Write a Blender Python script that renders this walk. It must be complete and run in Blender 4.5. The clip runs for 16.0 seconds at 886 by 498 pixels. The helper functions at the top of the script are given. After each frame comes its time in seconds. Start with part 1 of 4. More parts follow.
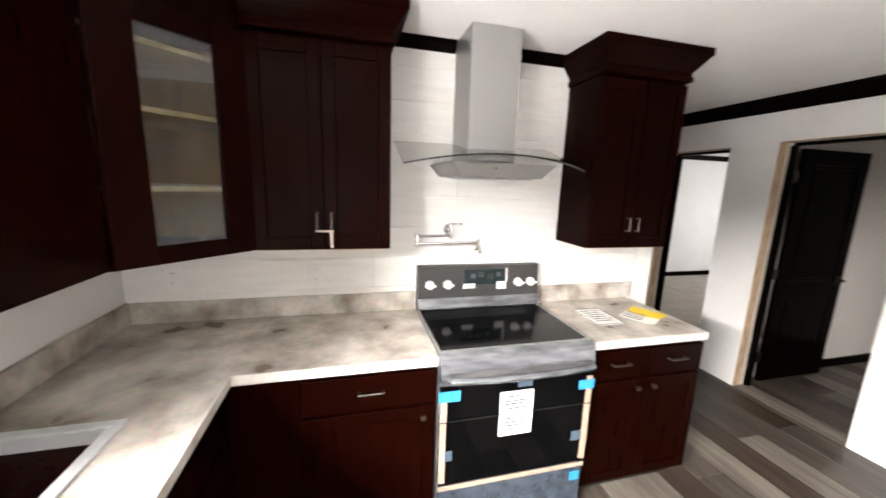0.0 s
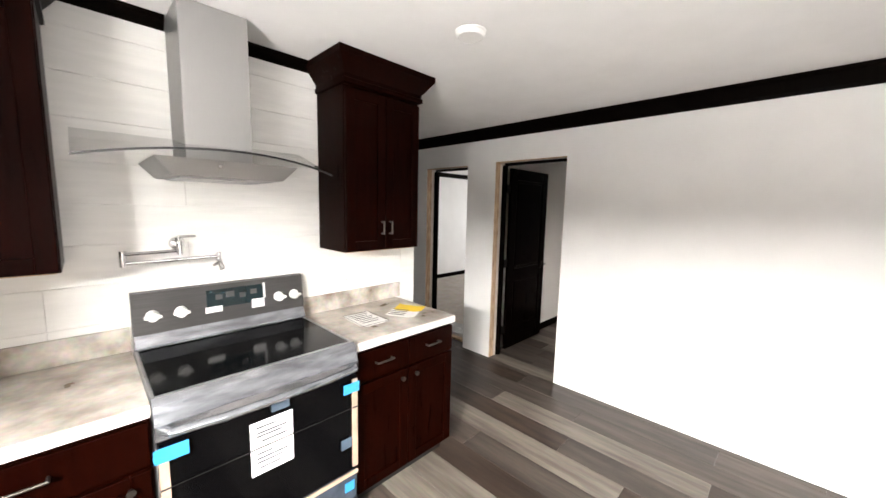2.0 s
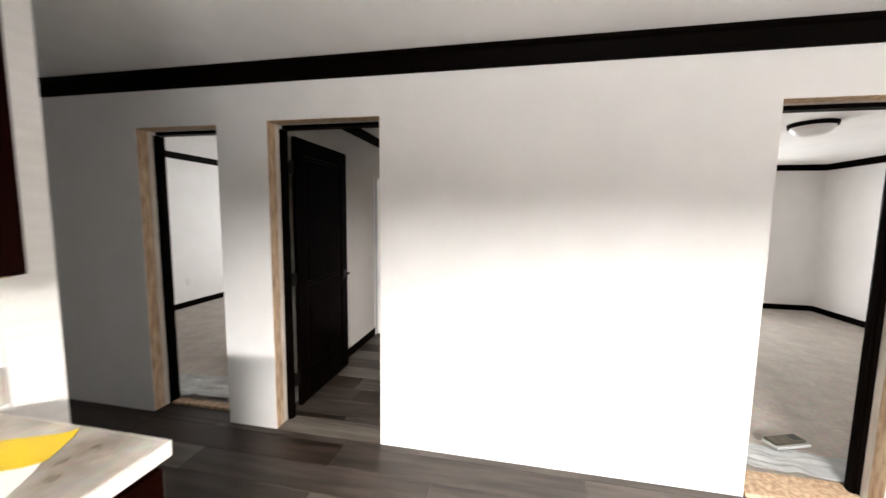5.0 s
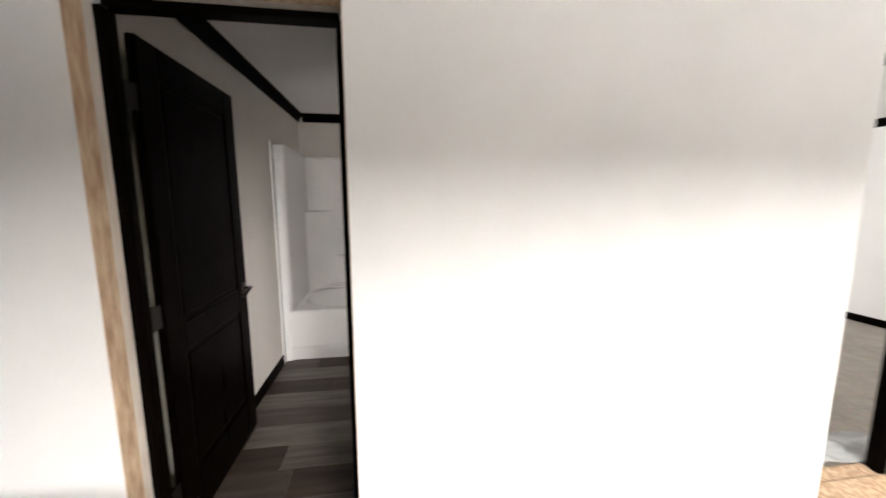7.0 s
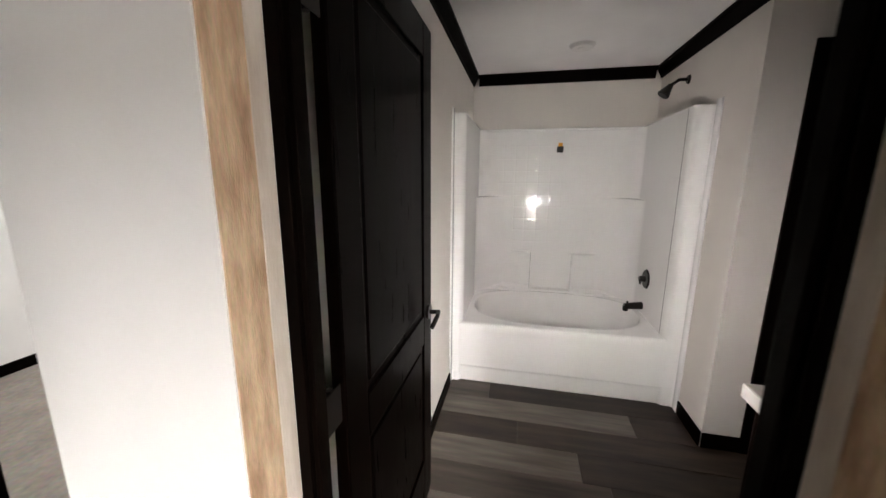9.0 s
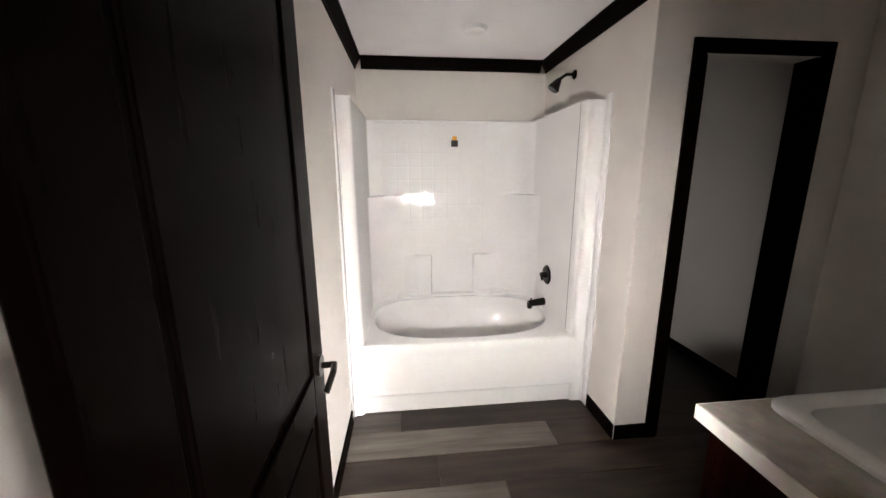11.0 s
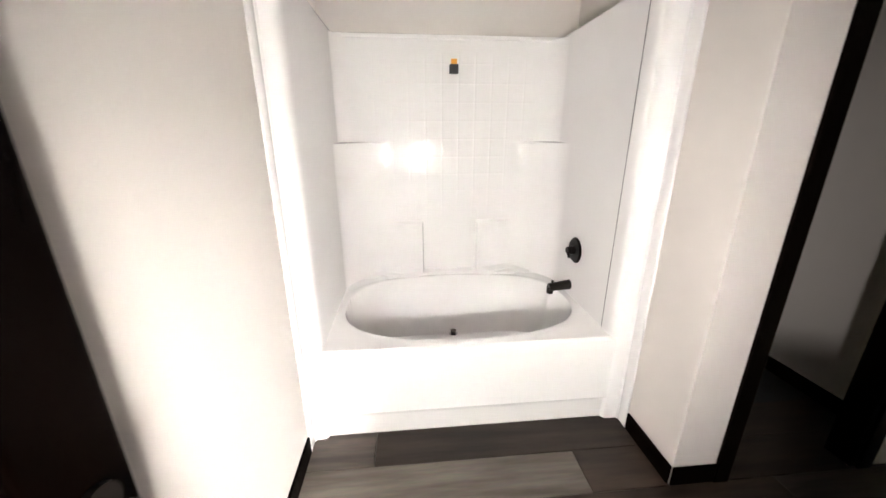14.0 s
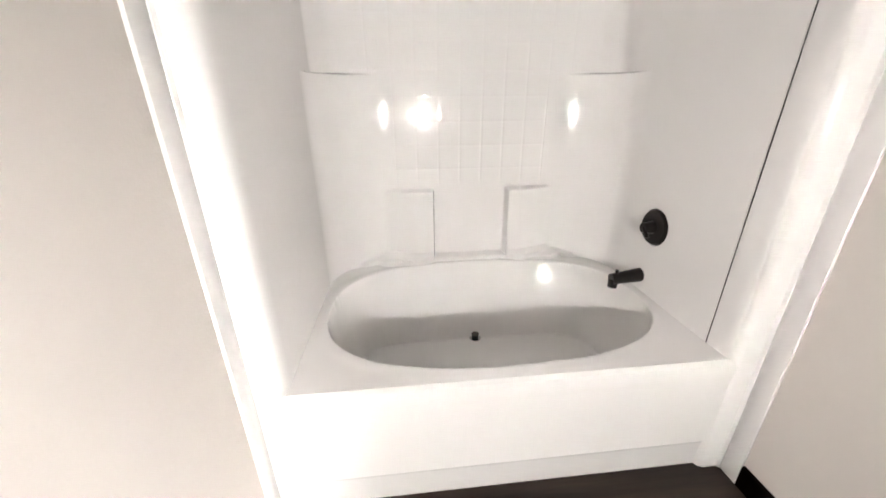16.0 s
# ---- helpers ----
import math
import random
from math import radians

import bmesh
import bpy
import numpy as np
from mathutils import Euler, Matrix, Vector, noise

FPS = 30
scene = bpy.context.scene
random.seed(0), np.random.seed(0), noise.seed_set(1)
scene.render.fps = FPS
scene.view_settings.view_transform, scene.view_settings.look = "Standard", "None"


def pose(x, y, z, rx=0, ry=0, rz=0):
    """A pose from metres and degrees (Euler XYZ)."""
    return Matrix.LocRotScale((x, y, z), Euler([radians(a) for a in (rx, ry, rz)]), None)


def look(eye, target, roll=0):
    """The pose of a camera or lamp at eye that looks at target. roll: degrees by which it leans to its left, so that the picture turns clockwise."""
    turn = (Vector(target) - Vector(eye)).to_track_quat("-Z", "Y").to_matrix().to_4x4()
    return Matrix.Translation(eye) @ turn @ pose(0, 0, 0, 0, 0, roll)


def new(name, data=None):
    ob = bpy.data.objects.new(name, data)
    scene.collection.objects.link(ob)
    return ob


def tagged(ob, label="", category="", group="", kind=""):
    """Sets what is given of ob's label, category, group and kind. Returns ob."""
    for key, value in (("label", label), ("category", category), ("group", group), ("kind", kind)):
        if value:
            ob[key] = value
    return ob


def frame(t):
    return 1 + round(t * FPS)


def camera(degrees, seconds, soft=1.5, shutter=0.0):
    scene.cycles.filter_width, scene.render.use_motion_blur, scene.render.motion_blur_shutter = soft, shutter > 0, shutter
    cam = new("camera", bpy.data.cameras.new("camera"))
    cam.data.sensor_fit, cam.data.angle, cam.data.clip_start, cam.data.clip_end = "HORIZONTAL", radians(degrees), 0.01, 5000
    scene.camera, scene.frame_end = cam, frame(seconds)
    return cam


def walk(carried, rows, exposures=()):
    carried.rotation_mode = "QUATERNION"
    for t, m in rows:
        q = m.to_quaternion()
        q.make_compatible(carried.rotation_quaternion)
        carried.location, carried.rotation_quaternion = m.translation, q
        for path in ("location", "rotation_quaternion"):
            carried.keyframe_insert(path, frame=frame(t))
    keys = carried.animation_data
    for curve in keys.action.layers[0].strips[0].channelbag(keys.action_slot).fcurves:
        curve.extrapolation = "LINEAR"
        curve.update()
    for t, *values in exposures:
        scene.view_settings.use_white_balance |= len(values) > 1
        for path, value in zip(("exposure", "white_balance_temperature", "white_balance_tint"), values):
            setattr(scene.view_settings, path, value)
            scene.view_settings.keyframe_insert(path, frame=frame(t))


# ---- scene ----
cam = camera(102.7, 16.0, soft=1.5, shutter=0.4)
PATH = [
    (0, (-3.21, -1.989, 1.661), (-2.712, -0.086, 1.296), 1.9),
    (0.5, (-3.075, -2.085, 1.646), (-2.295, -0.27, 1.334), 1.0),
    (1, (-2.99, -2.1, 1.641), (-1.971, -0.401, 1.367), 1.3),
    (1.5, (-2.95, -2.093, 1.629), (-1.676, -0.573, 1.37), 1.4),
    (2, (-2.969, -2.075, 1.6), (-1.552, -0.683, 1.363), 1.3),
    (2.5, (-2.958, -2.003, 1.576), (-1.433, -0.726, 1.365), 1.2),
    (3, (-2.828, -1.95, 1.562), (-1.222, -0.781, 1.345), 1.0),
    (3.5, (-2.579, -1.84, 1.524), (-0.866, -0.83, 1.308), 0.9),
    (4, (-2.356, -1.706, 1.512), (-0.574, -0.825, 1.294), 0.8),
    (4.5, (-2.245, -1.589, 1.504), (-0.374, -0.918, 1.283), 0.9),
    (4.7, (-2.172, -1.528, 1.496), (-0.263, -0.966, 1.288), 0.9),
    (6.8, (-1.265, -0.829, 1.446), (0.683, -1.204, 1.195), -0.2),
    (7, (-1.197, -0.769, 1.439), (0.763, -1.058, 1.166), -0.1),
    (7.6, (-0.882, -0.637, 1.488), (1.072, -0.461, 1.099), 0.5),
    (8.2, (-0.632, -0.457, 1.465), (1.281, -0.019, 1.079), 0.5),
    (10.3, (-0.079, -0.118, 1.506), (1.877, -0.087, 1.086), -0.2),
    (10.5, (-0.051, -0.121, 1.503), (1.902, -0.21, 1.082), -0.3),
    (11, (-0.005, -0.168, 1.49), (1.941, -0.368, 1.077), -0.3),
    (11.5, (0.016, -0.172, 1.48), (1.961, -0.383, 1.066), -0.3),
    (12, (0.058, -0.264, 1.514), (2.003, -0.465, 1.096), -0.3),
    (12.5, (0.127, -0.294, 1.474), (2.074, -0.494, 1.062), -0.3),
    (13, (0.245, -0.306, 1.405), (2.188, -0.49, 0.97), -0.3),
    (13.5, (0.457, -0.314, 1.391), (2.381, -0.469, 0.866), -0.6),
    (14, (0.651, -0.289, 1.365), (2.547, -0.466, 0.752), -0.1),
    (14.5, (0.874, -0.363, 1.362), (2.766, -0.533, 0.737), -0.1),
    (15, (1.028, -0.344, 1.325), (2.913, -0.517, 0.678), 0.1),
    (15.5, (1.154, -0.26, 1.259), (3.041, -0.447, 0.625), -0.3),
    (16, (1.239, -0.24, 1.202), (3.081, -0.429, 0.447), -0.5),
]
EXPOSURES = [(0, 0.1), (4.7, 0.1), (7.0, 0.25), (8.2, 0.4), (10.3, 1.4), (12.5, 1.5), (13.5, 1.78), (14.2, 1.88), (14.8, 1.78), (16.0, 1.62)]
walk(cam, [(t, look(eye, target, roll)) for t, eye, target, roll in PATH], EXPOSURES)

# ---- light ----
world = bpy.data.worlds.new("sky")
scene.world = world
world.use_nodes = True
wn = world.node_tree
sky = wn.nodes.new("ShaderNodeTexSky")
sky.sky_type, sky.sun_disc = "NISHITA", False
sky.sun_elevation, sky.sun_rotation = radians(48), radians(200)
wn.links.new(sky.outputs[0], wn.nodes["Background"].inputs[0])
wn.nodes["Background"].inputs[1].default_value = 0.12


def sky_lamp(name, eye, target, w, h, watts, colour=(1, 1, 1)):
    lamp = bpy.data.lights.new(name, "AREA")
    lamp.shape, lamp.size, lamp.size_y, lamp.energy, lamp.color = "RECTANGLE", w, h, watts, colour
    ob = new(name, lamp)
    ob.matrix_world = look(eye, target)
    return ob


SINK_WINDOW = (-3.0, -1.7, 1.08, 2.0)      # y0, y1, z0, z1 in the west wall
SOUTH_WINDOW = (-4.0, -2.5, 0.5, 1.95)     # x0, x1, z0, z1 in the south wall
EAST_WINDOW = (-4.50, -3.3, 0.50, 1.90)    # y0, y1, z0, z1, living room
BED_WINDOW = (1.0, 2.6, 0.7, 1.95)         # y0, y1, z0, z1, bedroom; unseen, added to light its north wall
sky_lamp("sink_window_sky", (-5.15, -2.35, 2.4), (0, -2.2, 0.4), 2.4, 0.8, 3500, (1, 0.97, 0.94))
sky_lamp("south_window_sky", (-3.25, -6.28, 1.22), (-3.0, 0, 0.2), 1.4, 1.35, 60, (1, 0.97, 0.94))
# added fill lamp, aimed up through the sink window to brighten the ceiling
sky_lamp("sink_window_ceiling_fill", (-5.0, -2.35, 0.72), (-1.4, -1.9, 2.4), 2.4, 0.7, 980, (1, 0.97, 0.94))
sky_lamp("east_window_sky", (4.68, -3.9, 1.28), (0, -3.8, 0.5), 1.15, 1.25, 80)
sky_lamp("bedroom_added_window_sky", (4.68, 1.8, 1.3), (0, 1.9, 0.7), 1.5, 1.2, 42)
# the small torch that the visitor carries, at the place where it is used in the bathroom
torch = bpy.data.lights.new("visitor_torch", "SPOT")
torch.energy, torch.shadow_soft_size, torch.color = 52.0, 0.04, (1, 0.94, 0.91)
torch.spot_size, torch.spot_blend = radians(110), 1.0
new("visitor_torch", torch).matrix_world = look((0.25, -0.45, 1.10), (2.9, -0.58, 0.78))


# ---- materials ----
def mat(name, colour, rough=0.5, metal=0.0, spread=0.06, scale=6.0, bump=0.0, bump_scale=60.0, stretch=(1, 1, 1), second=None,
        coat=0.0, per_object=0.0, fine=0.0, spec=0.5, patchy=0.08):
    """A surface with colour varying at two scales, relief and optional variation from piece to piece."""
    m = bpy.data.materials.new(name)
    m.use_nodes = True
    nt = m.node_tree
    b = nt.nodes["Principled BSDF"]
    b.inputs["Roughness"].default_value, b.inputs["Metallic"].default_value = rough, metal
    b.inputs["Coat Weight"].default_value, b.inputs["Specular IOR Level"].default_value = coat, spec
    co = nt.nodes.new("ShaderNodeTexCoord")
    mp = nt.nodes.new("ShaderNodeMapping")
    mp.inputs["Scale"].default_value = stretch
    nt.links.new(co.outputs["Object"], mp.inputs[0])
    vec = mp.outputs[0]
    if per_object:
        oi = nt.nodes.new("ShaderNodeObjectInfo")
        add = nt.nodes.new("ShaderNodeVectorMath")
        add.operation = "MULTIPLY_ADD"
        nt.links.new(oi.outputs["Random"], add.inputs[0])
        add.inputs[1].default_value = (37, 53, 71)
        nt.links.new(vec, add.inputs[2])
        vec = add.outputs[0]
    n = nt.nodes.new("ShaderNodeTexNoise")
    n.inputs["Scale"].default_value, n.inputs["Detail"].default_value = scale, 6
    nt.links.new(vec, n.inputs["Vector"])
    ramp = nt.nodes.new("ShaderNodeValToRGB")
    second = second or tuple(c * (1 - spread * 4) for c in colour)
    ramp.color_ramp.elements[0].position, ramp.color_ramp.elements[1].position = 0.34, 0.66
    ramp.color_ramp.elements[0].color, ramp.color_ramp.elements[1].color = (*second, 1), (*colour, 1)
    nt.links.new(n.outputs["Fac"], ramp.inputs[0])
    out = ramp.outputs[0]
    if fine:
        n2 = nt.nodes.new("ShaderNodeTexNoise")
        n2.inputs["Scale"].default_value, n2.inputs["Detail"].default_value = scale * 7, 4
        nt.links.new(vec, n2.inputs["Vector"])
        mul = nt.nodes.new("ShaderNodeMix")
        mul.data_type, mul.blend_type = "RGBA", "OVERLAY"
        mul.inputs["Factor"].default_value = fine
        nt.links.new(out, mul.inputs["A"])
        nt.links.new(n2.outputs["Color"], mul.inputs["B"])
        hs = nt.nodes.new("ShaderNodeHueSaturation")
        hs.inputs["Saturation"].default_value = 0.75
        nt.links.new(mul.outputs["Result"], hs.inputs["Color"])
        out = hs.outputs[0]
    if per_object:
        mr = nt.nodes.new("ShaderNodeMapRange")
        mr.inputs["To Min"].default_value, mr.inputs["To Max"].default_value = 1 - per_object, 1 + per_object
        nt.links.new(oi.outputs["Random"], mr.inputs[0])
        hv = nt.nodes.new("ShaderNodeHueSaturation")
        nt.links.new(mr.outputs[0], hv.inputs["Value"])
        nt.links.new(out, hv.inputs["Color"])
        out = hv.outputs[0]
    nt.links.new(out, b.inputs["Base Color"])
    rr = nt.nodes.new("ShaderNodeMapRange")
    rr.inputs["To Min"].default_value, rr.inputs["To Max"].default_value = max(rough - patchy, 0.02), min(rough + patchy, 1)
    nt.links.new(n.outputs["Fac"], rr.inputs[0])
    nt.links.new(rr.outputs[0], b.inputs["Roughness"])
    if bump:
        n3 = nt.nodes.new("ShaderNodeTexNoise")
        n3.inputs["Scale"].default_value, n3.inputs["Detail"].default_value = bump_scale, 3
        nt.links.new(vec, n3.inputs["Vector"])
        bp = nt.nodes.new("ShaderNodeBump")
        bp.inputs["Strength"].default_value, bp.inputs["Distance"].default_value = bump, 0.004
        nt.links.new(n3.outputs["Fac"], bp.inputs["Height"])
        nt.links.new(bp.outputs[0], b.inputs["Normal"])
    return m


def glass_mat(name, tint=(0.9, 0.95, 0.93), rough=0.02):
    m = bpy.data.materials.new(name)
    m.use_nodes = True
    b = m.node_tree.nodes["Principled BSDF"]
    b.inputs["Base Color"].default_value = (*tint, 1)
    b.inputs["Roughness"].default_value, b.inputs["IOR"].default_value = rough, 1.45
    b.inputs["Transmission Weight"].default_value = 1.0
    return m


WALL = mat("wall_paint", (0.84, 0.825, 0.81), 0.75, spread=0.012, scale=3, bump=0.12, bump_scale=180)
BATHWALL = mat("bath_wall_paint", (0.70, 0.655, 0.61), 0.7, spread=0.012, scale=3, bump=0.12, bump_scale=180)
CEIL = mat("ceiling_paint", (0.88, 0.87, 0.86), 0.85, spread=0.012, scale=4, bump=0.2, bump_scale=140)
SHIPLAP = mat("shiplap_paint", (0.82, 0.80, 0.77), 0.45, spread=0.02, scale=4, bump=0.05, bump_scale=40, stretch=(1, 6, 8), per_object=0.02)
ESPRESSO = mat("espresso_wood", (0.0070, 0.0010, 0.0004), 0.30, scale=7, second=(0.0034, 0.0005, 0.0002), stretch=(6, 6, 0.7), bump=0.03, bump_scale=50, spec=0.018)
CASING = mat("black_brown_trim", (0.0028, 0.0016, 0.0011), 0.42, spread=0.1, scale=8, stretch=(4, 4, 1), bump=0.05, bump_scale=60, spec=0.02)
DOORPAINT = mat("black_brown_door", (0.0018, 0.0008, 0.0005), 0.30, spread=0.1, scale=8, stretch=(5, 5, 0.6), bump=0.012, bump_scale=70, spec=0.02)
LAMINATE = mat("stone_laminate", (0.58, 0.53, 0.46), 0.30, scale=5.5, second=(0.215, 0.165, 0.118), bump=0.02, fine=0.35, spec=0.4)
EDGE = mat("laminate_edge", (0.74, 0.70, 0.64), 0.35, scale=9, second=(0.55, 0.50, 0.44), fine=0.25)
PLANKS = [mat("vinyl_plank_" + n, c, 0.46, scale=2.2, second=d, stretch=(9, 0.9, 1), bump=0.08, bump_scale=40, per_object=0.22, fine=0.3, spec=0.3)
          for n, c, d in (("dark", (0.042, 0.0235, 0.0135), (0.014, 0.0075, 0.004)), ("mid", (0.068, 0.050, 0.037), (0.030, 0.0205, 0.0145)),
                          ("light", (0.160, 0.131, 0.101), (0.076, 0.059, 0.043)))]
RAW = mat("raw_lumber", (0.62, 0.41, 0.20), 0.75, scale=6, second=(0.36, 0.18, 0.06), stretch=(7, 7, 1.4), bump=0.25, bump_scale=60, fine=0.3)
PRIMED = mat("primed_board", (0.66, 0.60, 0.53), 0.7, scale=8, second=(0.52, 0.45, 0.38), stretch=(4, 4, 0.8), bump=0.2, bump_scale=80)
CARPET = mat("carpet_pile", (0.40, 0.345, 0.29), 0.95, scale=5, second=(0.335, 0.283, 0.233), bump=0.9, bump_scale=260, fine=0.4)
STEEL = mat("brushed_steel", (0.52, 0.52, 0.53), 0.30, 0.9, spread=0.03, scale=10, stretch=(1, 8, 30), bump=0.03, bump_scale=90)
HOODSTEEL = mat("hood_steel", (0.40, 0.395, 0.39), 0.40, 0.85, spread=0.006, scale=10, stretch=(14, 14, 1), bump=0.008, bump_scale=90)
FILM = mat("film_covered_steel", (0.36, 0.37, 0.40), 0.19, 0.8, scale=9, second=(0.17, 0.175, 0.19), stretch=(1, 2, 4), bump=0.4, bump_scale=11)
PALESTEEL = mat("pale_steel", (0.78, 0.79, 0.80), 0.38, 0.3, spread=0.02, scale=9, bump=0.1, bump_scale=20)
BLUEFILM = mat("blue_film_steel", (0.16, 0.20, 0.26), 0.2, 0.7, spread=0.08, scale=14, bump=0.5, bump_scale=20)
GUARD = mat("dark_slate_steel", (0.075, 0.072, 0.071), 0.38, 0.6, spread=0.04, scale=8, stretch=(1, 8, 20))
BLACKGLASS = mat("black_ceramic_glass", (0.002, 0.002, 0.0023), 0.10, spread=0.1, scale=3, spec=0.09)
BLACK = mat("matt_black", (0.008, 0.008, 0.008), 0.5, spread=0.1)
CHROME = mat("polished_chrome", (0.62, 0.61, 0.60), 0.14, 1.0, spread=0.02)
BRONZE = mat("oil_rubbed_bronze", (0.017, 0.013, 0.011), 0.32, 0.6, spread=0.1)
NICKEL = mat("brushed_nickel", (0.17, 0.155, 0.135), 0.34, 1.0, spread=0.02)
ACRYLIC = mat("gelcoat_acrylic", (0.86, 0.845, 0.83), 0.105, spread=0.008, scale=2, coat=0.05, spec=0.32, patchy=0.015)
PAPER = mat("white_paper", (0.82, 0.81, 0.79), 0.7, spread=0.01, scale=12, bump=0.15, bump_scale=12)
INK = mat("grey_print", (0.06, 0.06, 0.065), 0.7, spread=0.05)
YELLOW = mat("yellow_card", (0.85, 0.60, 0.02), 0.6, spread=0.03)
CARD = mat("corrugated_card", (0.40, 0.28, 0.205), 0.8, spread=0.06, scale=20, bump=0.2, bump_scale=60)
TAPE = mat("blue_tape", (0.03, 0.25, 0.50), 0.5, spread=0.05, scale=20)
GREYTAPE = mat("pale_blue_tape", (0.06, 0.085, 0.115), 0.4, spread=0.05, scale=20)
WHITEP = mat("white_plastic", (0.80, 0.79, 0.77), 0.35, spread=0.01)
DISPLAY = mat("dark_display", (0.008, 0.02, 0.024), 0.1, spread=0.1)
BIRCH = mat("birch_ply", (0.62, 0.46, 0.27), 0.5, scale=6, second=(0.48, 0.33, 0.17), stretch=(1, 5, 5), bump=0.05)
TANPLY = mat("tan_ply_back", (0.46, 0.25, 0.085), 0.6, scale=5, second=(0.30, 0.15, 0.045), stretch=(4, 4, 0.8), bump=0.05)
ORANGE = mat("orange_tag", (0.85, 0.38, 0.03), 0.5, spread=0.03)
OLIVE = mat("olive_brown_print", (0.075, 0.062, 0.035), 0.5, scale=30, second=(0.03, 0.022, 0.014))
GLASS = glass_mat("clear_glass")
SMOKE = glass_mat("hood_glass", (0.82, 0.83, 0.82))


# ---- builders ----
def bx(bm, x0, x1, y0, y1, z0, z1, bevel=0.0):
    r = bmesh.ops.create_cube(bm, size=1.0, matrix=Matrix.Translation(((x0 + x1) / 2, (y0 + y1) / 2, (z0 + z1) / 2))
                              @ Matrix.Diagonal((abs(x1 - x0), abs(y1 - y0), abs(z1 - z0), 1)))
    if bevel:
        edges = list({e for v in r["verts"] for e in v.link_edges})
        bmesh.ops.bevel(bm, geom=edges, offset=bevel, segments=2, affect="EDGES", profile=0.5)
    return r["verts"]


def box(x0, x1, y0, y1, z0, z1, bevel=0.0):
    bm = bmesh.new()
    bx(bm, x0, x1, y0, y1, z0, z1, bevel)
    return bm


def boxes(rows, bevel=0.0):
    bm = bmesh.new()
    for r in rows:
        bx(bm, *r, bevel)
    return bm


def rod(a, b, r, r2=None, seg=16, bm=None):
    bm = bm or bmesh.new()
    a, b = Vector(a), Vector(b)
    m = Matrix.Translation((a + b) / 2) @ (b - a).to_track_quat("Z", "Y").to_matrix().to_4x4()
    bmesh.ops.create_cone(bm, cap_ends=True, segments=seg, radius1=r, radius2=r if r2 is None else r2, depth=(b - a).length, matrix=m)
    return bm


def tube(points, r, seg=12):
    """A bent pipe through the points."""
    bm = bmesh.new()
    for a, b in zip(points, points[1:]):
        rod(a, b, r, seg=seg, bm=bm)
    for p in points[1:-1]:
        bmesh.ops.create_uvsphere(bm, u_segments=seg, v_segments=8, radius=r, matrix=Matrix.Translation(p))
    return bm


def prism(profile, axis, a, b):
    """A profile of (u, z) pushed along x (u is y) or along y (u is x)."""
    bm = bmesh.new()
    ends = []
    for w in (a, b):
        ends.append([bm.verts.new((w, u, z) if axis == "x" else (u, w, z)) for u, z in profile])
    n = len(profile)
    for i in range(n):
        bm.faces.new((ends[0][i], ends[0][(i + 1) % n], ends[1][(i + 1) % n], ends[1][i]))
    bm.faces.new(ends[0][::-1])
    bm.faces.new(ends[1])
    bmesh.ops.recalc_face_normals(bm, faces=bm.faces)
    return bm


def put(name, bm, material, smooth=False):
    me = bpy.data.meshes.new(name)
    bmesh.ops.recalc_face_normals(bm, faces=bm.faces)
    bm.to_mesh(me)
    bm.free()
    me.materials.append(material)
    if smooth:
        for p in me.polygons:
            p.use_smooth = True
        me.set_sharp_from_angle(angle=radians(38))
    return new(name, me)


def part(name, bm, material, parent, label="", smooth=False):
    ob = put(name, bm, material, smooth)
    ob.parent = parent
    m = Matrix.Identity(4)
    chain = parent
    while chain:
        m = chain.matrix_basis @ m if not chain.parent else m
        chain = chain.parent
    ob.matrix_parent_inverse = m.inverted() if not parent.parent else Matrix.Identity(4)
    if label:
        tagged(ob, label)
    return ob


def thing(name, label, category, at=(0, 0, 0), group=""):
    e = new(name)
    e.empty_display_size = 0.05
    e.matrix_basis = Matrix.Translation(at)
    return tagged(e, label, category, group)


def structure(name, bm, material, label, category):
    return tagged(put(name, bm, material), label, category, kind="structure")


# ---- structure ----
CEIL_Z, BATH_CEIL = 2.40, 2.36
D2 = (-0.635, 0.12, 2.06)      # bathroom door: y0, y1, head
D1 = (0.49, 1.14, 2.047)       # bedroom opening
D3 = (-3.30, -2.685, 2.06)     # living room opening
WT = 0.185                     # marriage wall thickness
SOUTH, NORTH, WEST = -6.2, 2.4, -4.29


def wall_along_y(x0, x1, y0, y1, z1, holes):
    """A wall with openings (y0, y1, z0, z1) through it."""
    rows, y = [], y0
    for a, b, za, zb in sorted(holes):
        rows.append((x0, x1, y, a, 0, z1))
        if za > 0:
            rows.append((x0, x1, a, b, 0, za))
        rows.append((x0, x1, a, b, zb, z1))
        y = b
    rows.append((x0, x1, y, y1, 0, z1))
    return boxes(rows)


def wall_along_x(y0, y1, x0, x1, z1, holes):
    rows, x = [], x0
    for a, b, za, zb in sorted(holes):
        rows.append((x, a, y0, y1, 0, z1))
        if za > 0:
            rows.append((a, b, y0, y1, 0, za))
        rows.append((a, b, y0, y1, zb, z1))
        x = b
    rows.append((x, x1, y0, y1, 0, z1))
    return boxes(rows)


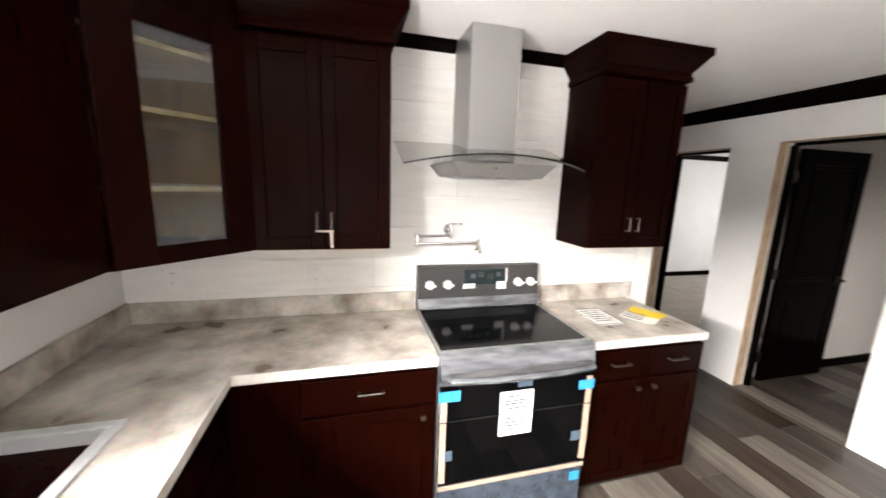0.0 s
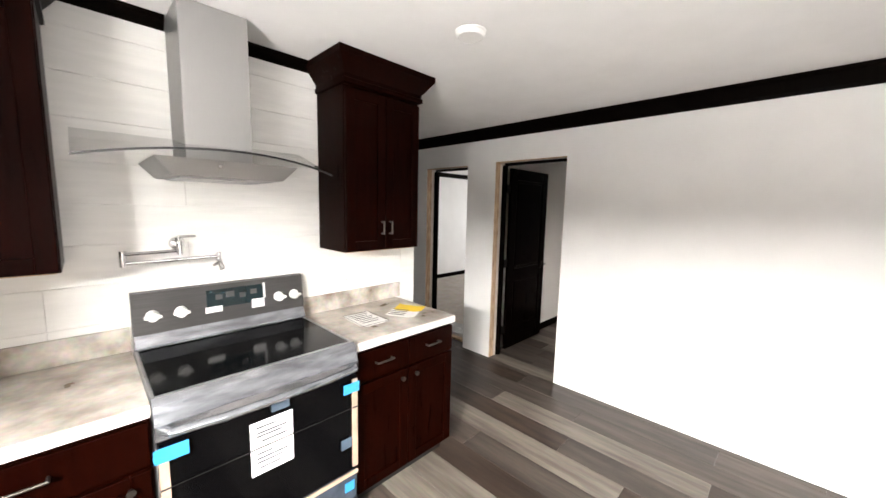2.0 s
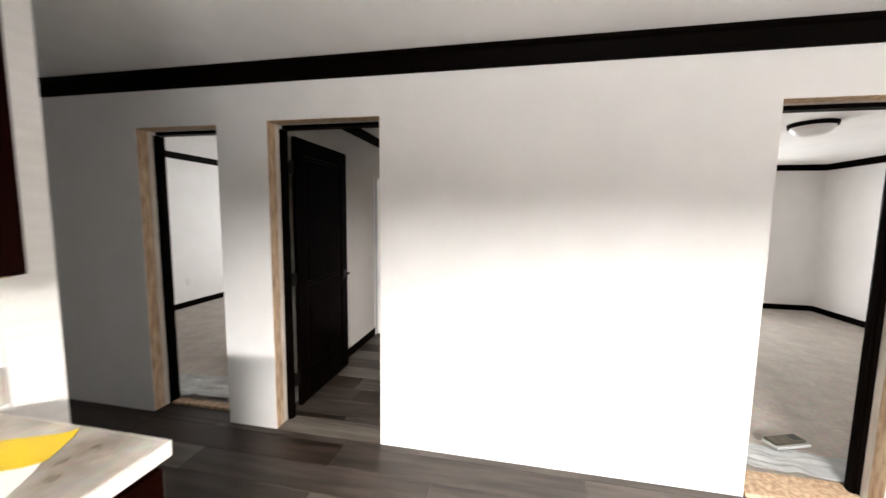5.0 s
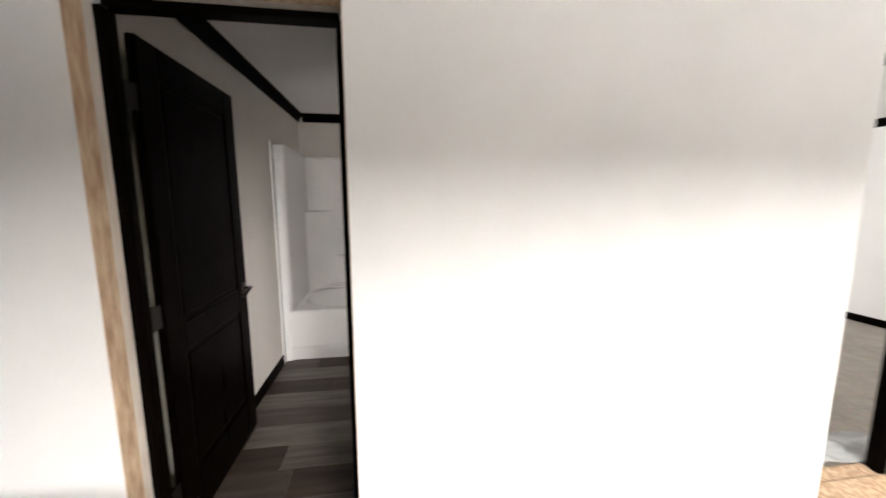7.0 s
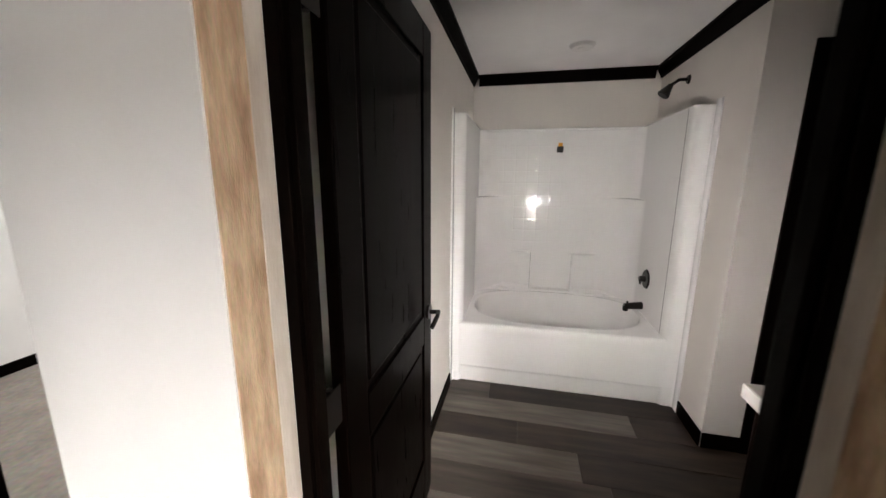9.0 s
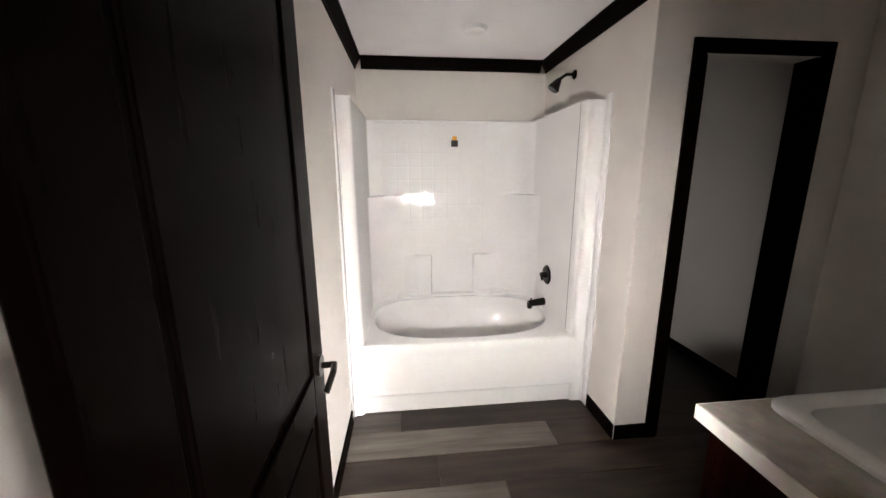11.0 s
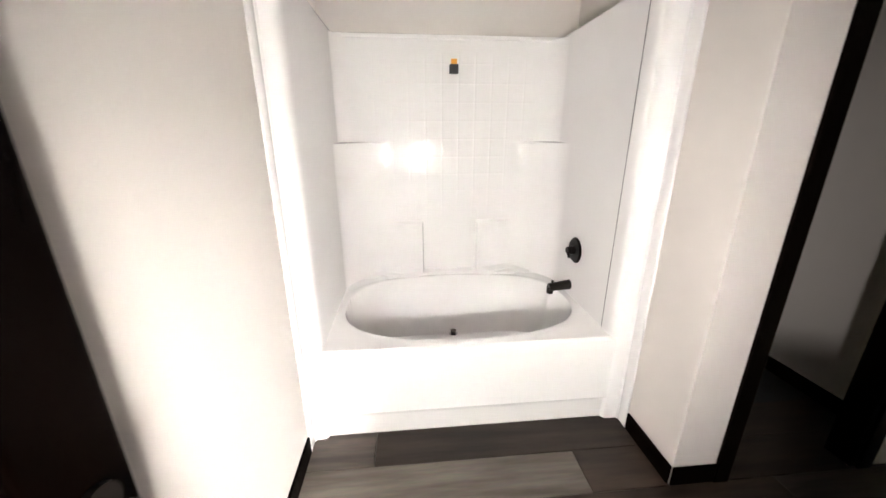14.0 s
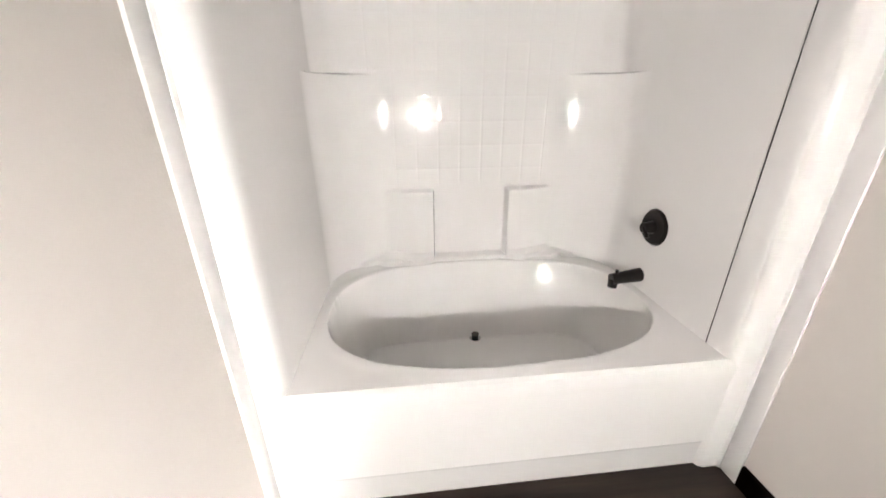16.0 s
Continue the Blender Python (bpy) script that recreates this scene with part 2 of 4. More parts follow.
structure("wall_east", wall_along_y(0, WT, SOUTH, NORTH, CEIL_Z + 0.06, [(D[0], D[1], 0, D[2]) for D in (D1, D2, D3)]), WALL,
          "white painted drywall partition with three door openings", "wall")
structure("wall_west", wall_along_y(WEST - 0.15, WEST, SOUTH, 0.12, CEIL_Z + 0.06, [SINK_WINDOW]), WALL,
          "white painted kitchen wall with a window over the sink", "wall")
structure("wall_south", wall_along_x(SOUTH - 0.15, SOUTH, WEST - 0.15, 4.75, CEIL_Z + 0.06, [SOUTH_WINDOW]), WALL,
          "white painted end wall with a wide window", "wall")
structure("wall_stove", box(WEST, -1.19, 0, 0.12, 0, CEIL_Z + 0.06), WALL, "white wall behind the kitchen range", "wall")
# unseen back room, made wide so that less light bounces into the hall
structure("wall_hall", boxes([(WEST - 0.15, WEST, 0.12, NORTH + 0.12, 0, CEIL_Z + 0.06), (WEST, 0, NORTH, NORTH + 0.12, 0, CEIL_Z + 0.06)]), WALL,
          "unseen plain white walls, set far back to dim the hall", "wall")
structure("ceiling", box(WEST - 0.1, 0.0, SOUTH, NORTH, CEIL_Z, CEIL_Z + 0.05), CEIL, "flat white textured kitchen ceiling", "ceiling")
kitchen_floor = structure("floor", box(WEST - 0.1, WT, SOUTH, NORTH, -0.08, -0.006), BLACK, "grey-brown wood-look vinyl plank kitchen floor", "floor")

# bathroom
BN, BS, BE = 0.197, -2.43, 2.96
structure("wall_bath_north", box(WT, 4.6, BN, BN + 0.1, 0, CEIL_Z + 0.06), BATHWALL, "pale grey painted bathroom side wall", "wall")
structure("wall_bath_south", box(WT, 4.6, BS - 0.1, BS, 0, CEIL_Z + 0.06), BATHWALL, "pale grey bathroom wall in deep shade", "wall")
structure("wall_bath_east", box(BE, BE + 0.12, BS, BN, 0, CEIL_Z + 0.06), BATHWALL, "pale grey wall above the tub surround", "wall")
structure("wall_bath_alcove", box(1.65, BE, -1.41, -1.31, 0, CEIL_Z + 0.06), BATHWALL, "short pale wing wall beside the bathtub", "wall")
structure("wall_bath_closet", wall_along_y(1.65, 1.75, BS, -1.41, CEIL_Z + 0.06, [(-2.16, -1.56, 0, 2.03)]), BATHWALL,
          "pale partition with a dark-cased closet opening", "wall")
structure("ceiling_bath", box(WT, BE, BS, BN, BATH_CEIL, BATH_CEIL + 0.04), CEIL, "white bathroom ceiling", "ceiling")
bath_floor = structure("floor_bath", box(WT, BE, BS, BN, -0.08, -0.006), BLACK, "dark wood-look vinyl plank bathroom floor", "floor")

# bedroom and living room
structure("floor_bedroom", box(WT, 4.6, BN + 0.1, 3.45, -0.08, 0.012), CARPET, "beige-grey cut pile bedroom carpet", "carpet")
structure("floor_living", box(WT + 0.03, 4.6, SOUTH, BS - 0.1, -0.08, 0.012), CARPET, "beige-grey cut pile living room carpet", "carpet")
structure("wall_bedroom_north", box(0, 4.75, 3.45, 3.57, 0, CEIL_Z + 0.06), WALL, "white bedroom wall with dark trim", "wall")
structure("wall_bedroom_west", box(0.0, WT, NORTH + 0.12, 3.45, 0, CEIL_Z + 0.06), WALL, "white bedroom wall beside the doorway", "wall")
structure("wall_outer_east", wall_along_y(4.6, 4.75, SOUTH, 3.45, CEIL_Z + 0.06, [EAST_WINDOW, BED_WINDOW]), WALL,
          "white outer wall with bright windows", "wall")
structure("ceiling_bedroom", box(WT, 4.6, BN + 0.1, 3.45, 2.33, 2.38), CEIL, "white bedroom ceiling", "ceiling")
structure("ceiling_living", box(WT, 4.6, SOUTH, BS - 0.1, 2.33, 2.38), CEIL, "white living room ceiling", "ceiling")

CROWN = [(0, 0), (0.012, 0), (0.016, 0.02), (0.045, 0.075), (0.058, 0.085), (0.058, 0.105), (0, 0.105)]


def crown(name, axis, wall, side, a, b, top, h=0.105, depth=0.058):
    prof = [(wall + side * u * depth / 0.058, top - h + v * h / 0.105) for u, v in CROWN]
    return structure(name, prism(prof, axis, a, b), CASING, "dark espresso crown moulding under the ceiling", "crown moulding")


crown("trim_crown_east", "y", 0, -1, SOUTH, NORTH, CEIL_Z, 0.112)
crown("trim_crown_stove", "x", 0, -1, -3.03, -2.66, CEIL_Z, 0.075, 0.045)
crown("trim_crown_stove", "x", 0, -1, -2.402, -2.0, CEIL_Z, 0.075, 0.045)
crown("trim_crown_bath", "x", BN, -1, WT, BE, BATH_CEIL, 0.085, 0.05)
crown("trim_crown_bath", "y", BE, -1, -1.26, BN - 0.05, BATH_CEIL, 0.085, 0.05)
crown("trim_crown_bath", "x", -1.31, 1, 1.65, BE, BATH_CEIL, 0.085, 0.05)
crown("trim_crown_bedroom", "x", 3.45, -1, WT, 4.6, 2.33, 0.09, 0.05)
crown("trim_crown_living", "y", 4.6, -1, SOUTH, BS - 0.1, 2.33, 0.09, 0.05)
crown("trim_crown_living", "x", SOUTH, 1, WT, 4.6, 2.33, 0.09, 0.05)


def baseboard(x0, x1, y0, y1, h=0.09):
    return structure("baseboard", box(x0, x1, y0, y1, 0, h, 0.004), CASING, "dark espresso baseboard along the wall", "baseboard")


baseboard(1.09, 1.944, BN - 0.012, BN)
baseboard(1.65, 1.944, -1.31, -1.298)
baseboard(1.638, 1.65, -1.498, -1.31)
baseboard(1.75, BE, BS, BS + 0.012)
baseboard(BE - 0.012, BE, BS + 0.012, -1.41)
baseboard(WT, 4.6, 3.438, 3.45, 0.1)
baseboard(4.588, 4.6, SOUTH + 0.012, BS - 0.1, 0.1)
baseboard(WT, 4.6, SOUTH, SOUTH + 0.012, 0.1)


# ---- openings in the east wall ----
def opening(name, D, dark_x=(0.12, 0.182), sill=True):
    """Raw lumber lining on the kitchen side, dark door frame on the far side."""
    y0, y1, h = D
    e = thing(name, "unfinished doorway with raw lumber lining and dark frame", "door frame", (0.1, (y0 + y1) / 2, 0))
    e["kind"] = "structure"
    for s, y in ((1, y0), (-1, y1)):
        a, b = sorted((y, y + s * 0.003))
        part("raw_lining", box(0.003, 0.078, a, b, 0, h - 0.003, 0.001), RAW, e, "bare tan lumber lining")
        a, b = sorted((y, y + s * 0.0025))
        part("primed_strip", box(0.080, 0.118, a, b, 0, h - 0.003, 0.001), PRIMED, e, "pale primed filler strip")
        a, b = sorted((y, y + s * 0.024))
        part("jamb", box(dark_x[0], dark_x[1], a, b, 0, h - 0.024, 0.002), CASING, e)
        a, b = sorted((y + s * 0.024, y + s * 0.036))
        part("door_stop", box(dark_x[0] + 0.01, dark_x[0] + 0.045, a, b, 0, h - 0.036, 0.002), CASING, e)
        a, b = sorted((y + s * 0.012, y - s * 0.055))
        part("casing", box(WT + 0.001, WT + 0.016, a, b, 0, h + 0.055, 0.003), CASING, e)
    part("raw_lining", box(0.003, 0.078, y0, y1, h - 0.003, h, 0.001), RAW, e, "bare tan lumber lining")
    part("primed_strip", box(0.080, 0.118, y0, y1, h - 0.003, h, 0.001), PRIMED, e)
    part("head_jamb", box(dark_x[0], dark_x[1], y0 + 0.024, y1 - 0.024, h - 0.024, h, 0.002), CASING, e)
    part("casing", box(WT + 0.001, WT + 0.016, y0 - 0.055, y1 + 0.055, h - 0.012, h + 0.055, 0.003), CASING, e)
    return e


opening("door_frame_bath", D2)
opening("door_frame_bedroom", D1)
opening("door_frame_living", D3)
structure("trim_threshold_living", boxes([(0.0, 0.12, D3[0] + 0.013, D3[1] - 0.013, -0.005, 0.022), (0.126, 0.213, D3[0] + 0.025, D3[1] - 0.025, -0.005, 0.016)], 0.003), RAW,
          "bare lumber threshold strip at the carpet edge", "threshold")
structure("trim_threshold_bedroom", box(0.12, 0.188, D1[0] + 0.025, D1[1] - 0.025, -0.005, 0.018, 0.003), RAW,
          "bare lumber threshold strip at the bedroom carpet", "threshold")


def window(name, axis, at, a, b, z0, z1, inward):
    """A dark-framed sash window in a wall 0.15 thick; axis is the way the wall runs."""
    e = thing(name, "dark-framed sash window full of white daylight", "window", (at, (a + b) / 2, z0) if axis == "y" else ((a + b) / 2, at, z0))
    e["kind"] = "structure"

    def bar(u0, u1, za, zb, d0, d1, nm, m, lab=""):
        d0, d1 = sorted((at + inward * d0, at + inward * d1))
        part(nm, box(d0, d1, u0, u1, za, zb, 0.003) if axis == "y" else box(u0, u1, d0, d1, za, zb, 0.003), m, e, lab)
    w = 0.045
    for u0, u1 in ((a, a + w), (b - w, b)):
        bar(u0, u1, z0, z1, -0.10, -0.03, "window_frame", CASING)
    zm = (z0 + z1) / 2
    for za, zb in ((z0, z0 + w), (z1 - w, z1), (zm - 0.02, zm + 0.02)):
        bar(a + w, b - w, za, zb, -0.10, -0.03, "window_frame", CASING)
    for u0, u1 in ((a - 0.06, a), (b, b + 0.06)):
        bar(u0, u1, z0 - 0.06, z1 + 0.06, 0.001, 0.016, "casing", CASING)
    for za, zb in ((z0 - 0.06, z0), (z1, z1 + 0.06)):
        bar(a, b, za, zb, 0.001, 0.016, "casing", CASING)
    return e


window("window_living", "y", 4.6, *EAST_WINDOW, -1)
window("window_bedroom_added", "y", 4.6, *BED_WINDOW, -1)
window("window_sink", "y", WEST, *SINK_WINDOW, 1)
window("window_south", "x", SOUTH, *SOUTH_WINDOW, 1)

# closet casing in the bathroom
cc = thing("closet_frame", "dark espresso casing round the closet opening", "door frame", (1.65, -1.94, 0))
cc["kind"] = "structure"
part("casing", box(1.634, 1.649, -1.56, -1.495, 0, 2.095, 0.003), CASING, cc)
part("casing", box(1.634, 1.649, -2.225, -2.16, 0, 2.095, 0.003), CASING, cc)
part("casing", box(1.634, 1.649, -2.16, -1.56, 2.03, 2.095, 0.003), CASING, cc)
part("jamb", box(1.6493, 1.75, -1.58, -1.548, 0, 2.029, 0.002), CASING, cc)
part("jamb", box(1.6493, 1.75, -2.172, -2.14, 0, 2.029, 0.002), CASING, cc)

# bathroom door, open against the side wall
door = thing("bathroom_door", "open black-brown panel door with bronze lever handle", "door", (0.24, 0.128, 0))
DX0, DX1, DY0, DY1, DZ1 = 0.284, 1.068, 0.110, 0.145, 2.025
part("leaf_core", box(DX0 + 0.01, DX1 - 0.01, DY0 + 0.010, DY1 - 0.010, 0.02, DZ1 - 0.01), DOORPAINT, door)
for a, b in ((DX0, DX0 + 0.115), (DX1 - 0.115, DX1)):
    part("stile", box(a, b, DY0, DY1, 0.012, DZ1, 0.004), DOORPAINT, door)
for a, b in ((0.012, 0.24), (0.80, 0.925), (DZ1 - 0.12, DZ1)):
    part("rail", box(DX0 + 0.116, DX1 - 0.116, DY0, DY1, a, b, 0.004), DOORPAINT, door)
for a, b in ((0.24, 0.80), (0.925, DZ1 - 0.12)):
    part("raised_panel", box(DX0 + 0.14, DX1 - 0.14, DY0 + 0.004, DY1 - 0.004, a + 0.025, b - 0.025, 0.005), DOORPAINT, door)
for z in (0.25, 1.0, 1.80):
    part("hinge", rod((0.228, 0.118, z - 0.045), (0.228, 0.118, z + 0.045), 0.008), BRONZE, door, "", True)
    part("hinge_leaf", box(0.198, 0.256, 0.1065, 0.1095, z - 0.045, z + 0.045), BRONZE, door)
part("rose", rod((1.005, 0.110, 0.925), (1.005, 0.099, 0.925), 0.032, seg=24), BRONZE, door, "oil-rubbed bronze rose", True)
part("lever_handle", tube([(1.005, 0.102, 0.925), (1.005, 0.062, 0.927), (0.965, 0.057, 0.925), (0.925, 0.062, 0.910), (0.908, 0.068, 0.895)], 0.0095), BRONZE, door, "curved bronze lever", True)
part("latch_plate", box(1.0665, 1.0695, 0.117, 0.138, 0.88, 0.97), BRONZE, door)

# ---- kitchen: range wall ----
CT, CB = 0.925, 0.885           # counter top and underside
RX0, RX1 = -2.852, -2.092       # range


def pull(parent, a, b, out, r=0.005):
    """A bar pull between a and b that stands out along the vector."""
    a, b, o = Vector(a), Vector(b), Vector(out)
    part("pull", tube([a, a + o, b + o, b], r, 10), NICKEL, parent, "brushed nickel bar pull", True)


def door_front(parent, name, u0, u1, z0, z1, y, side=-1, inset=0.055):
    """A shaker front facing -y whose back lies at y."""
    y1 = y + side * 0.02
    a, b = sorted((y, y1))
    d = part(name, box(u0 + inset - 0.004, u1 - inset + 0.004, min(y, y + side * 0.010), max(y, y + side * 0.010), z0 + inset - 0.004, z1 - inset + 0.004), ESPRESSO, parent)
    for s in ((u0, u0 + inset, z0, z1), (u1 - inset, u1, z0, z1)):
        part("stile", box(s[0], s[1], a, b, s[2], s[3], 0.003), ESPRESSO, d)
    for s in ((z0, z0 + inset), (z1 - inset, z1)):
        part("rail", box(u0 + inset, u1 - inset, a, b, s[0], s[1], 0.003), ESPRESSO, d)
    return d


def flat_front(parent, name, u0, u1, z0, z1, y):
    return part(name, box(u0, u1, y - 0.02, y, z0, z1, 0.004), ESPRESSO, parent)


def base_cabinet(x0, x1, label, drawers, doors):
    c = thing("base_cabinet", label, "cabinet", ((x0 + x1) / 2, -0.3, 0), "kitchen base cabinets")
    part("body", boxes([(x0, x1, -0.60, -0.004, 0.10, CB - 0.001)], 0.002), ESPRESSO, c)
    part("toe_kick", box(x0 + 0.002, x1 - 0.002, -0.53, -0.02, 0, 0.10), BLACK, c)
    for u0, u1 in drawers:
        d = flat_front(c, "drawer_front", u0 + 0.004, u1 - 0.004, 0.715, 0.868, -0.601)
        m = (u0 + u1) / 2
        pull(c, (m - 0.05, -0.621, 0.80), (m + 0.05, -0.621, 0.80), (0, -0.026, 0))
    for u0, u1, k in doors:
        door_front(c, "cabinet_door", u0 + 0.004, u1 - 0.004, 0.115, 0.70, -0.601)
        part("knob", rod((k, -0.621, 0.655), (k, -0.642, 0.655), 0.007, 0.013), NICKEL, c, "round nickel knob", True)
    return c


base_cabinet(-3.69, RX0 - 0.004, "dark cherry-espresso base cabinet with a drawer under the counter",
             [(-3.42, -2.86)], [(-3.42, -2.86, -2.92)])
base_cabinet(RX1 + 0.004, -1.385, "dark espresso base cabinet with papers on its counter beside the range",
             [(-2.088, -1.74), (-1.74, -1.385)], [(-2.088, -1.74, -1.79), (-1.74, -1.385, -1.69)])
lc = thing("base_cabinet", "dark espresso corner and sink base cabinet run", "cabinet", (-3.98, -1.4, 0), "kitchen base cabinets")
part("body", boxes([(WEST + 0.004, -3.694, -0.60, -0.004, 0.10, CB - 0.001), (WEST + 0.004, -3.69, -2.9, -0.602, 0.10, CB - 0.001)]), ESPRESSO, lc)
part("toe_kick", box(WEST + 0.004, -3.76, -2.88, -0.61, 0, 0.10), BLACK, lc)
for y0, y1 in ((-1.25, -0.70), (-1.80, -1.255), (-2.35, -1.805), (-2.9, -2.355)):
    part("cabinet_door", box(-3.689, -3.669, y0, y1, 0.115, 0.70, 0.004), ESPRESSO, lc)
    part("drawer_front", box(-3.689, -3.669, y0, y1, 0.715, 0.868, 0.004), ESPRESSO, lc)

counter = thing("countertop", "beige-grey stone-look laminate L-shaped countertop with pale front edge", "countertop", (-3.6, -0.3, CB))


def slab(xs, ys, cells, z0, z1):
    """One welded slab out of the cells (i, j) of a grid."""
    bm, at = bmesh.new(), {}

    def v(i, j):
        if (i, j) not in at:
            at[i, j] = bm.verts.new((xs[i], ys[j], z0))
        return at[i, j]
    faces = [bm.faces.new((v(i, j), v(i + 1, j), v(i + 1, j + 1), v(i, j + 1))) for i, j in cells]
    r = bmesh.ops.extrude_face_region(bm, geom=faces)
    bmesh.ops.translate(bm, verts=[e for e in r["geom"] if isinstance(e, bmesh.types.BMVert)], vec=(0, 0, z1 - z0))
    return bm


L_CELLS = [(i, 3) for i in range(4)] + [(i, 2) for i in range(3)] + [(0, 1), (2, 1)] + [(i, 0) for i in range(3)]
part("worktop", slab([WEST + 0.002, -4.21, -3.89, -3.665, RX0 - 0.003], [-2.92, -1.62, -0.85, -0.615, -0.002], L_CELLS, CB, CT), LAMINATE, counter)
part("front_edge", boxes([(-3.665, RX0 - 0.003, -0.622, -0.6152, CB - 0.002, CT - 0.001), (-3.6648, -3.658, -2.92, -0.6225, CB - 0.002, CT - 0.001)], 0.002), EDGE, counter, "pale speckled laminate edge band")
part("backsplash_lip", boxes([(WEST + 0.022, RX0 - 0.003, -0.021, -0.002, CT, 1.035), (WEST + 0.002, WEST + 0.021, -2.92, -0.002, CT, 1.035)], 0.003), LAMINATE, counter, "low laminate backsplash lip")
counter2 = thing("countertop", "short beige-grey laminate countertop holding loose papers", "countertop", (-1.73, -0.3, CB))
part("worktop", box(RX1 + 0.003, -1.372, -0.615, -0.002, CB, CT), LAMINATE, counter2)
part("front_edge", boxes([(RX1 + 0.003, -1.365, -0.622, -0.6152, CB - 0.002, CT - 0.001), (-1.3718, -1.365, -0.6148, -0.002, CB - 0.002, CT - 0.001)], 0.002), EDGE, counter2, "pale speckled laminate edge band")
part("backsplash_lip", box(RX1 + 0.003, -1.33, -0.021, -0.002, CT, 1.035, 0.003), LAMINATE, counter2, "low laminate backsplash lip")

sink = thing("kitchen_sink", "pale steel drop-in sink set in the counter", "sink", (-4.05, -1.23, CT))
part("rim", boxes([(-4.23, -3.87, -0.865, -0.83, CT, CT + 0.008), (-4.23, -3.87, -1.64, -1.605, CT, CT + 0.008),
                   (-3.905, -3.87, -1.605, -0.865, CT, CT + 0.008), (-4.23, -4.195, -1.605, -0.865, CT, CT + 0.008)], 0.002), PALESTEEL, sink)
part("basin", boxes([(-4.205, -3.895, -1.615, -0.855, CT - 0.19, CT - 0.185), (-4.2, -4.195, -1.61, -0.86, CT - 0.185, CT), (-3.905, -3.90, -1.61, -0.86, CT - 0.185, CT),
                     (-4.195, -3.905, -0.865, -0.86, CT - 0.185, CT), (-4.195, -3.905, -1.61, -1.605, CT - 0.185, CT)]), PALESTEEL, sink)
part("drain", rod((-4.05, -1.23, CT - 0.184), (-4.05, -1.23, CT - 0.18), 0.045), CHROME, sink)


# upper cabinets
def cabinet_crown(c, x0, x1, y, left=True, right=True):
    """A stepped crown that flares out to the ceiling."""
    bm = bmesh.new()
    rings = [(0.0, 2.235), (0.012, 2.24), (0.012, 2.262), (0.006, 2.266), (0.006, 2.285), (0.03, 2.315), (0.055, 2.352), (0.066, 2.362), (0.066, 2.396)]
    vs = []
    for o, z in rings:
        l, r = x0 - (o if left else 0), x1 + (o if right else 0)
        vs.append([bm.verts.new(p) for p in ((l, -0.003, z), (l, y - o, z), (r, y - o, z), (r, -0.003, z))])
    for a, b in zip(vs, vs[1:]):
        for i in range(4):
            bm.faces.new((a[i], a[(i + 1) % 4], b[(i + 1) % 4], b[i]))
    bm.faces.new(vs[0])
    bm.faces.new(vs[-1])
    part("crown", bm, ESPRESSO, c, "stepped dark crown moulding")


def upper_cabinet(x0, x1, z0, label, split, left, right):
    c = thing("upper_cabinet", label, "cabinet", ((x0 + x1) / 2, -0.16, z0), "kitchen upper cabinets")
    part("body", box(x0, x1, -0.31, -0.003, z0, 2.234, 0.002), ESPRESSO, c)
    part("bottom_panel", box(x0 + 0.012, x1 - 0.012, -0.30, -0.006, z0 - 0.004, z0 - 0.0005), BIRCH, c)
    xs = [x0 + 0.002, *split, x1 - 0.002]
    for i, (a, b) in enumerate(zip(xs, xs[1:])):
        door_front(c, "cabinet_door", a + 0.002, b - 0.002, z0 + 0.004, 2.22, -0.311)
        k = b - 0.03 if i == 0 else a + 0.03
        pull(c, (k, -0.331, z0 + 0.10), (k, -0.331, z0 + 0.17), (0, -0.026, 0))
    cabinet_crown(c, x0, x1, -0.331, left, right)
    return c


upper_cabinet(-1.955, -1.43, 1.332, "dark espresso two-door wall cabinet with stepped crown beside the range hood", [-1.69], True, True)
upper_cabinet(-3.62, -3.032, 1.345, "glossy dark espresso wall cabinet with stepped crown over the counter", [-3.326], False, True)

# diagonal corner cabinet with a glass door
corner = thing("corner_cabinet", "dark corner wall cabinet with glass door and lit birch shelves", "cabinet", (-4.0, -0.3, 1.345))
A, B = Vector((-3.624, -0.315, 0)), Vector((-3.955, -0.655, 0))


def corner_shell(inset, z0, z1, a=0.0, b=1.0):
    bm = bmesh.new()
    n = Vector((1, -0.97, 0)).normalized() * -inset
    p, q = A + n, B + n
    ring = [(-3.626, -0.003 - inset), (p.x if inset else A.x, p.y if inset else A.y), (q.x, q.y), (WEST + 0.003 + inset, -0.657), (WEST + 0.003 + inset, -0.003 - inset)]
    lo = [bm.verts.new((x, y, z0)) for x, y in ring]
    hi = [bm.verts.new((x, y, z1)) for x, y in ring]
    for i in range(5):
        bm.faces.new((lo[i], lo[(i + 1) % 5], hi[(i + 1) % 5], hi[i]))
    bm.faces.new(lo[::-1])
    bm.faces.new(hi)
    return bm


part("base_panel", corner_shell(0, 1.345, 1.365), ESPRESSO, corner)
part("top_panel", corner_shell(0, 2.215, 2.396), ESPRESSO, corner)
part("back_panel", boxes([(WEST + 0.004, -3.640, -0.029, -0.021, 1.366, 2.214), (WEST + 0.021, WEST + 0.029, -0.640, -0.030, 1.366, 2.214)]), TANPLY, corner, "tan birch interior")
for z in (1.60, 1.865, 2.08):
    part("shelf", corner_shell(0.03, z, z + 0.018), BIRCH, corner, "pale birch shelf with light edge")
u = (B - A)
L = u.length
turn = Matrix.Translation((A.x, A.y, 0)) @ Matrix.Rotation(math.atan2(u.y, u.x), 4, "Z")


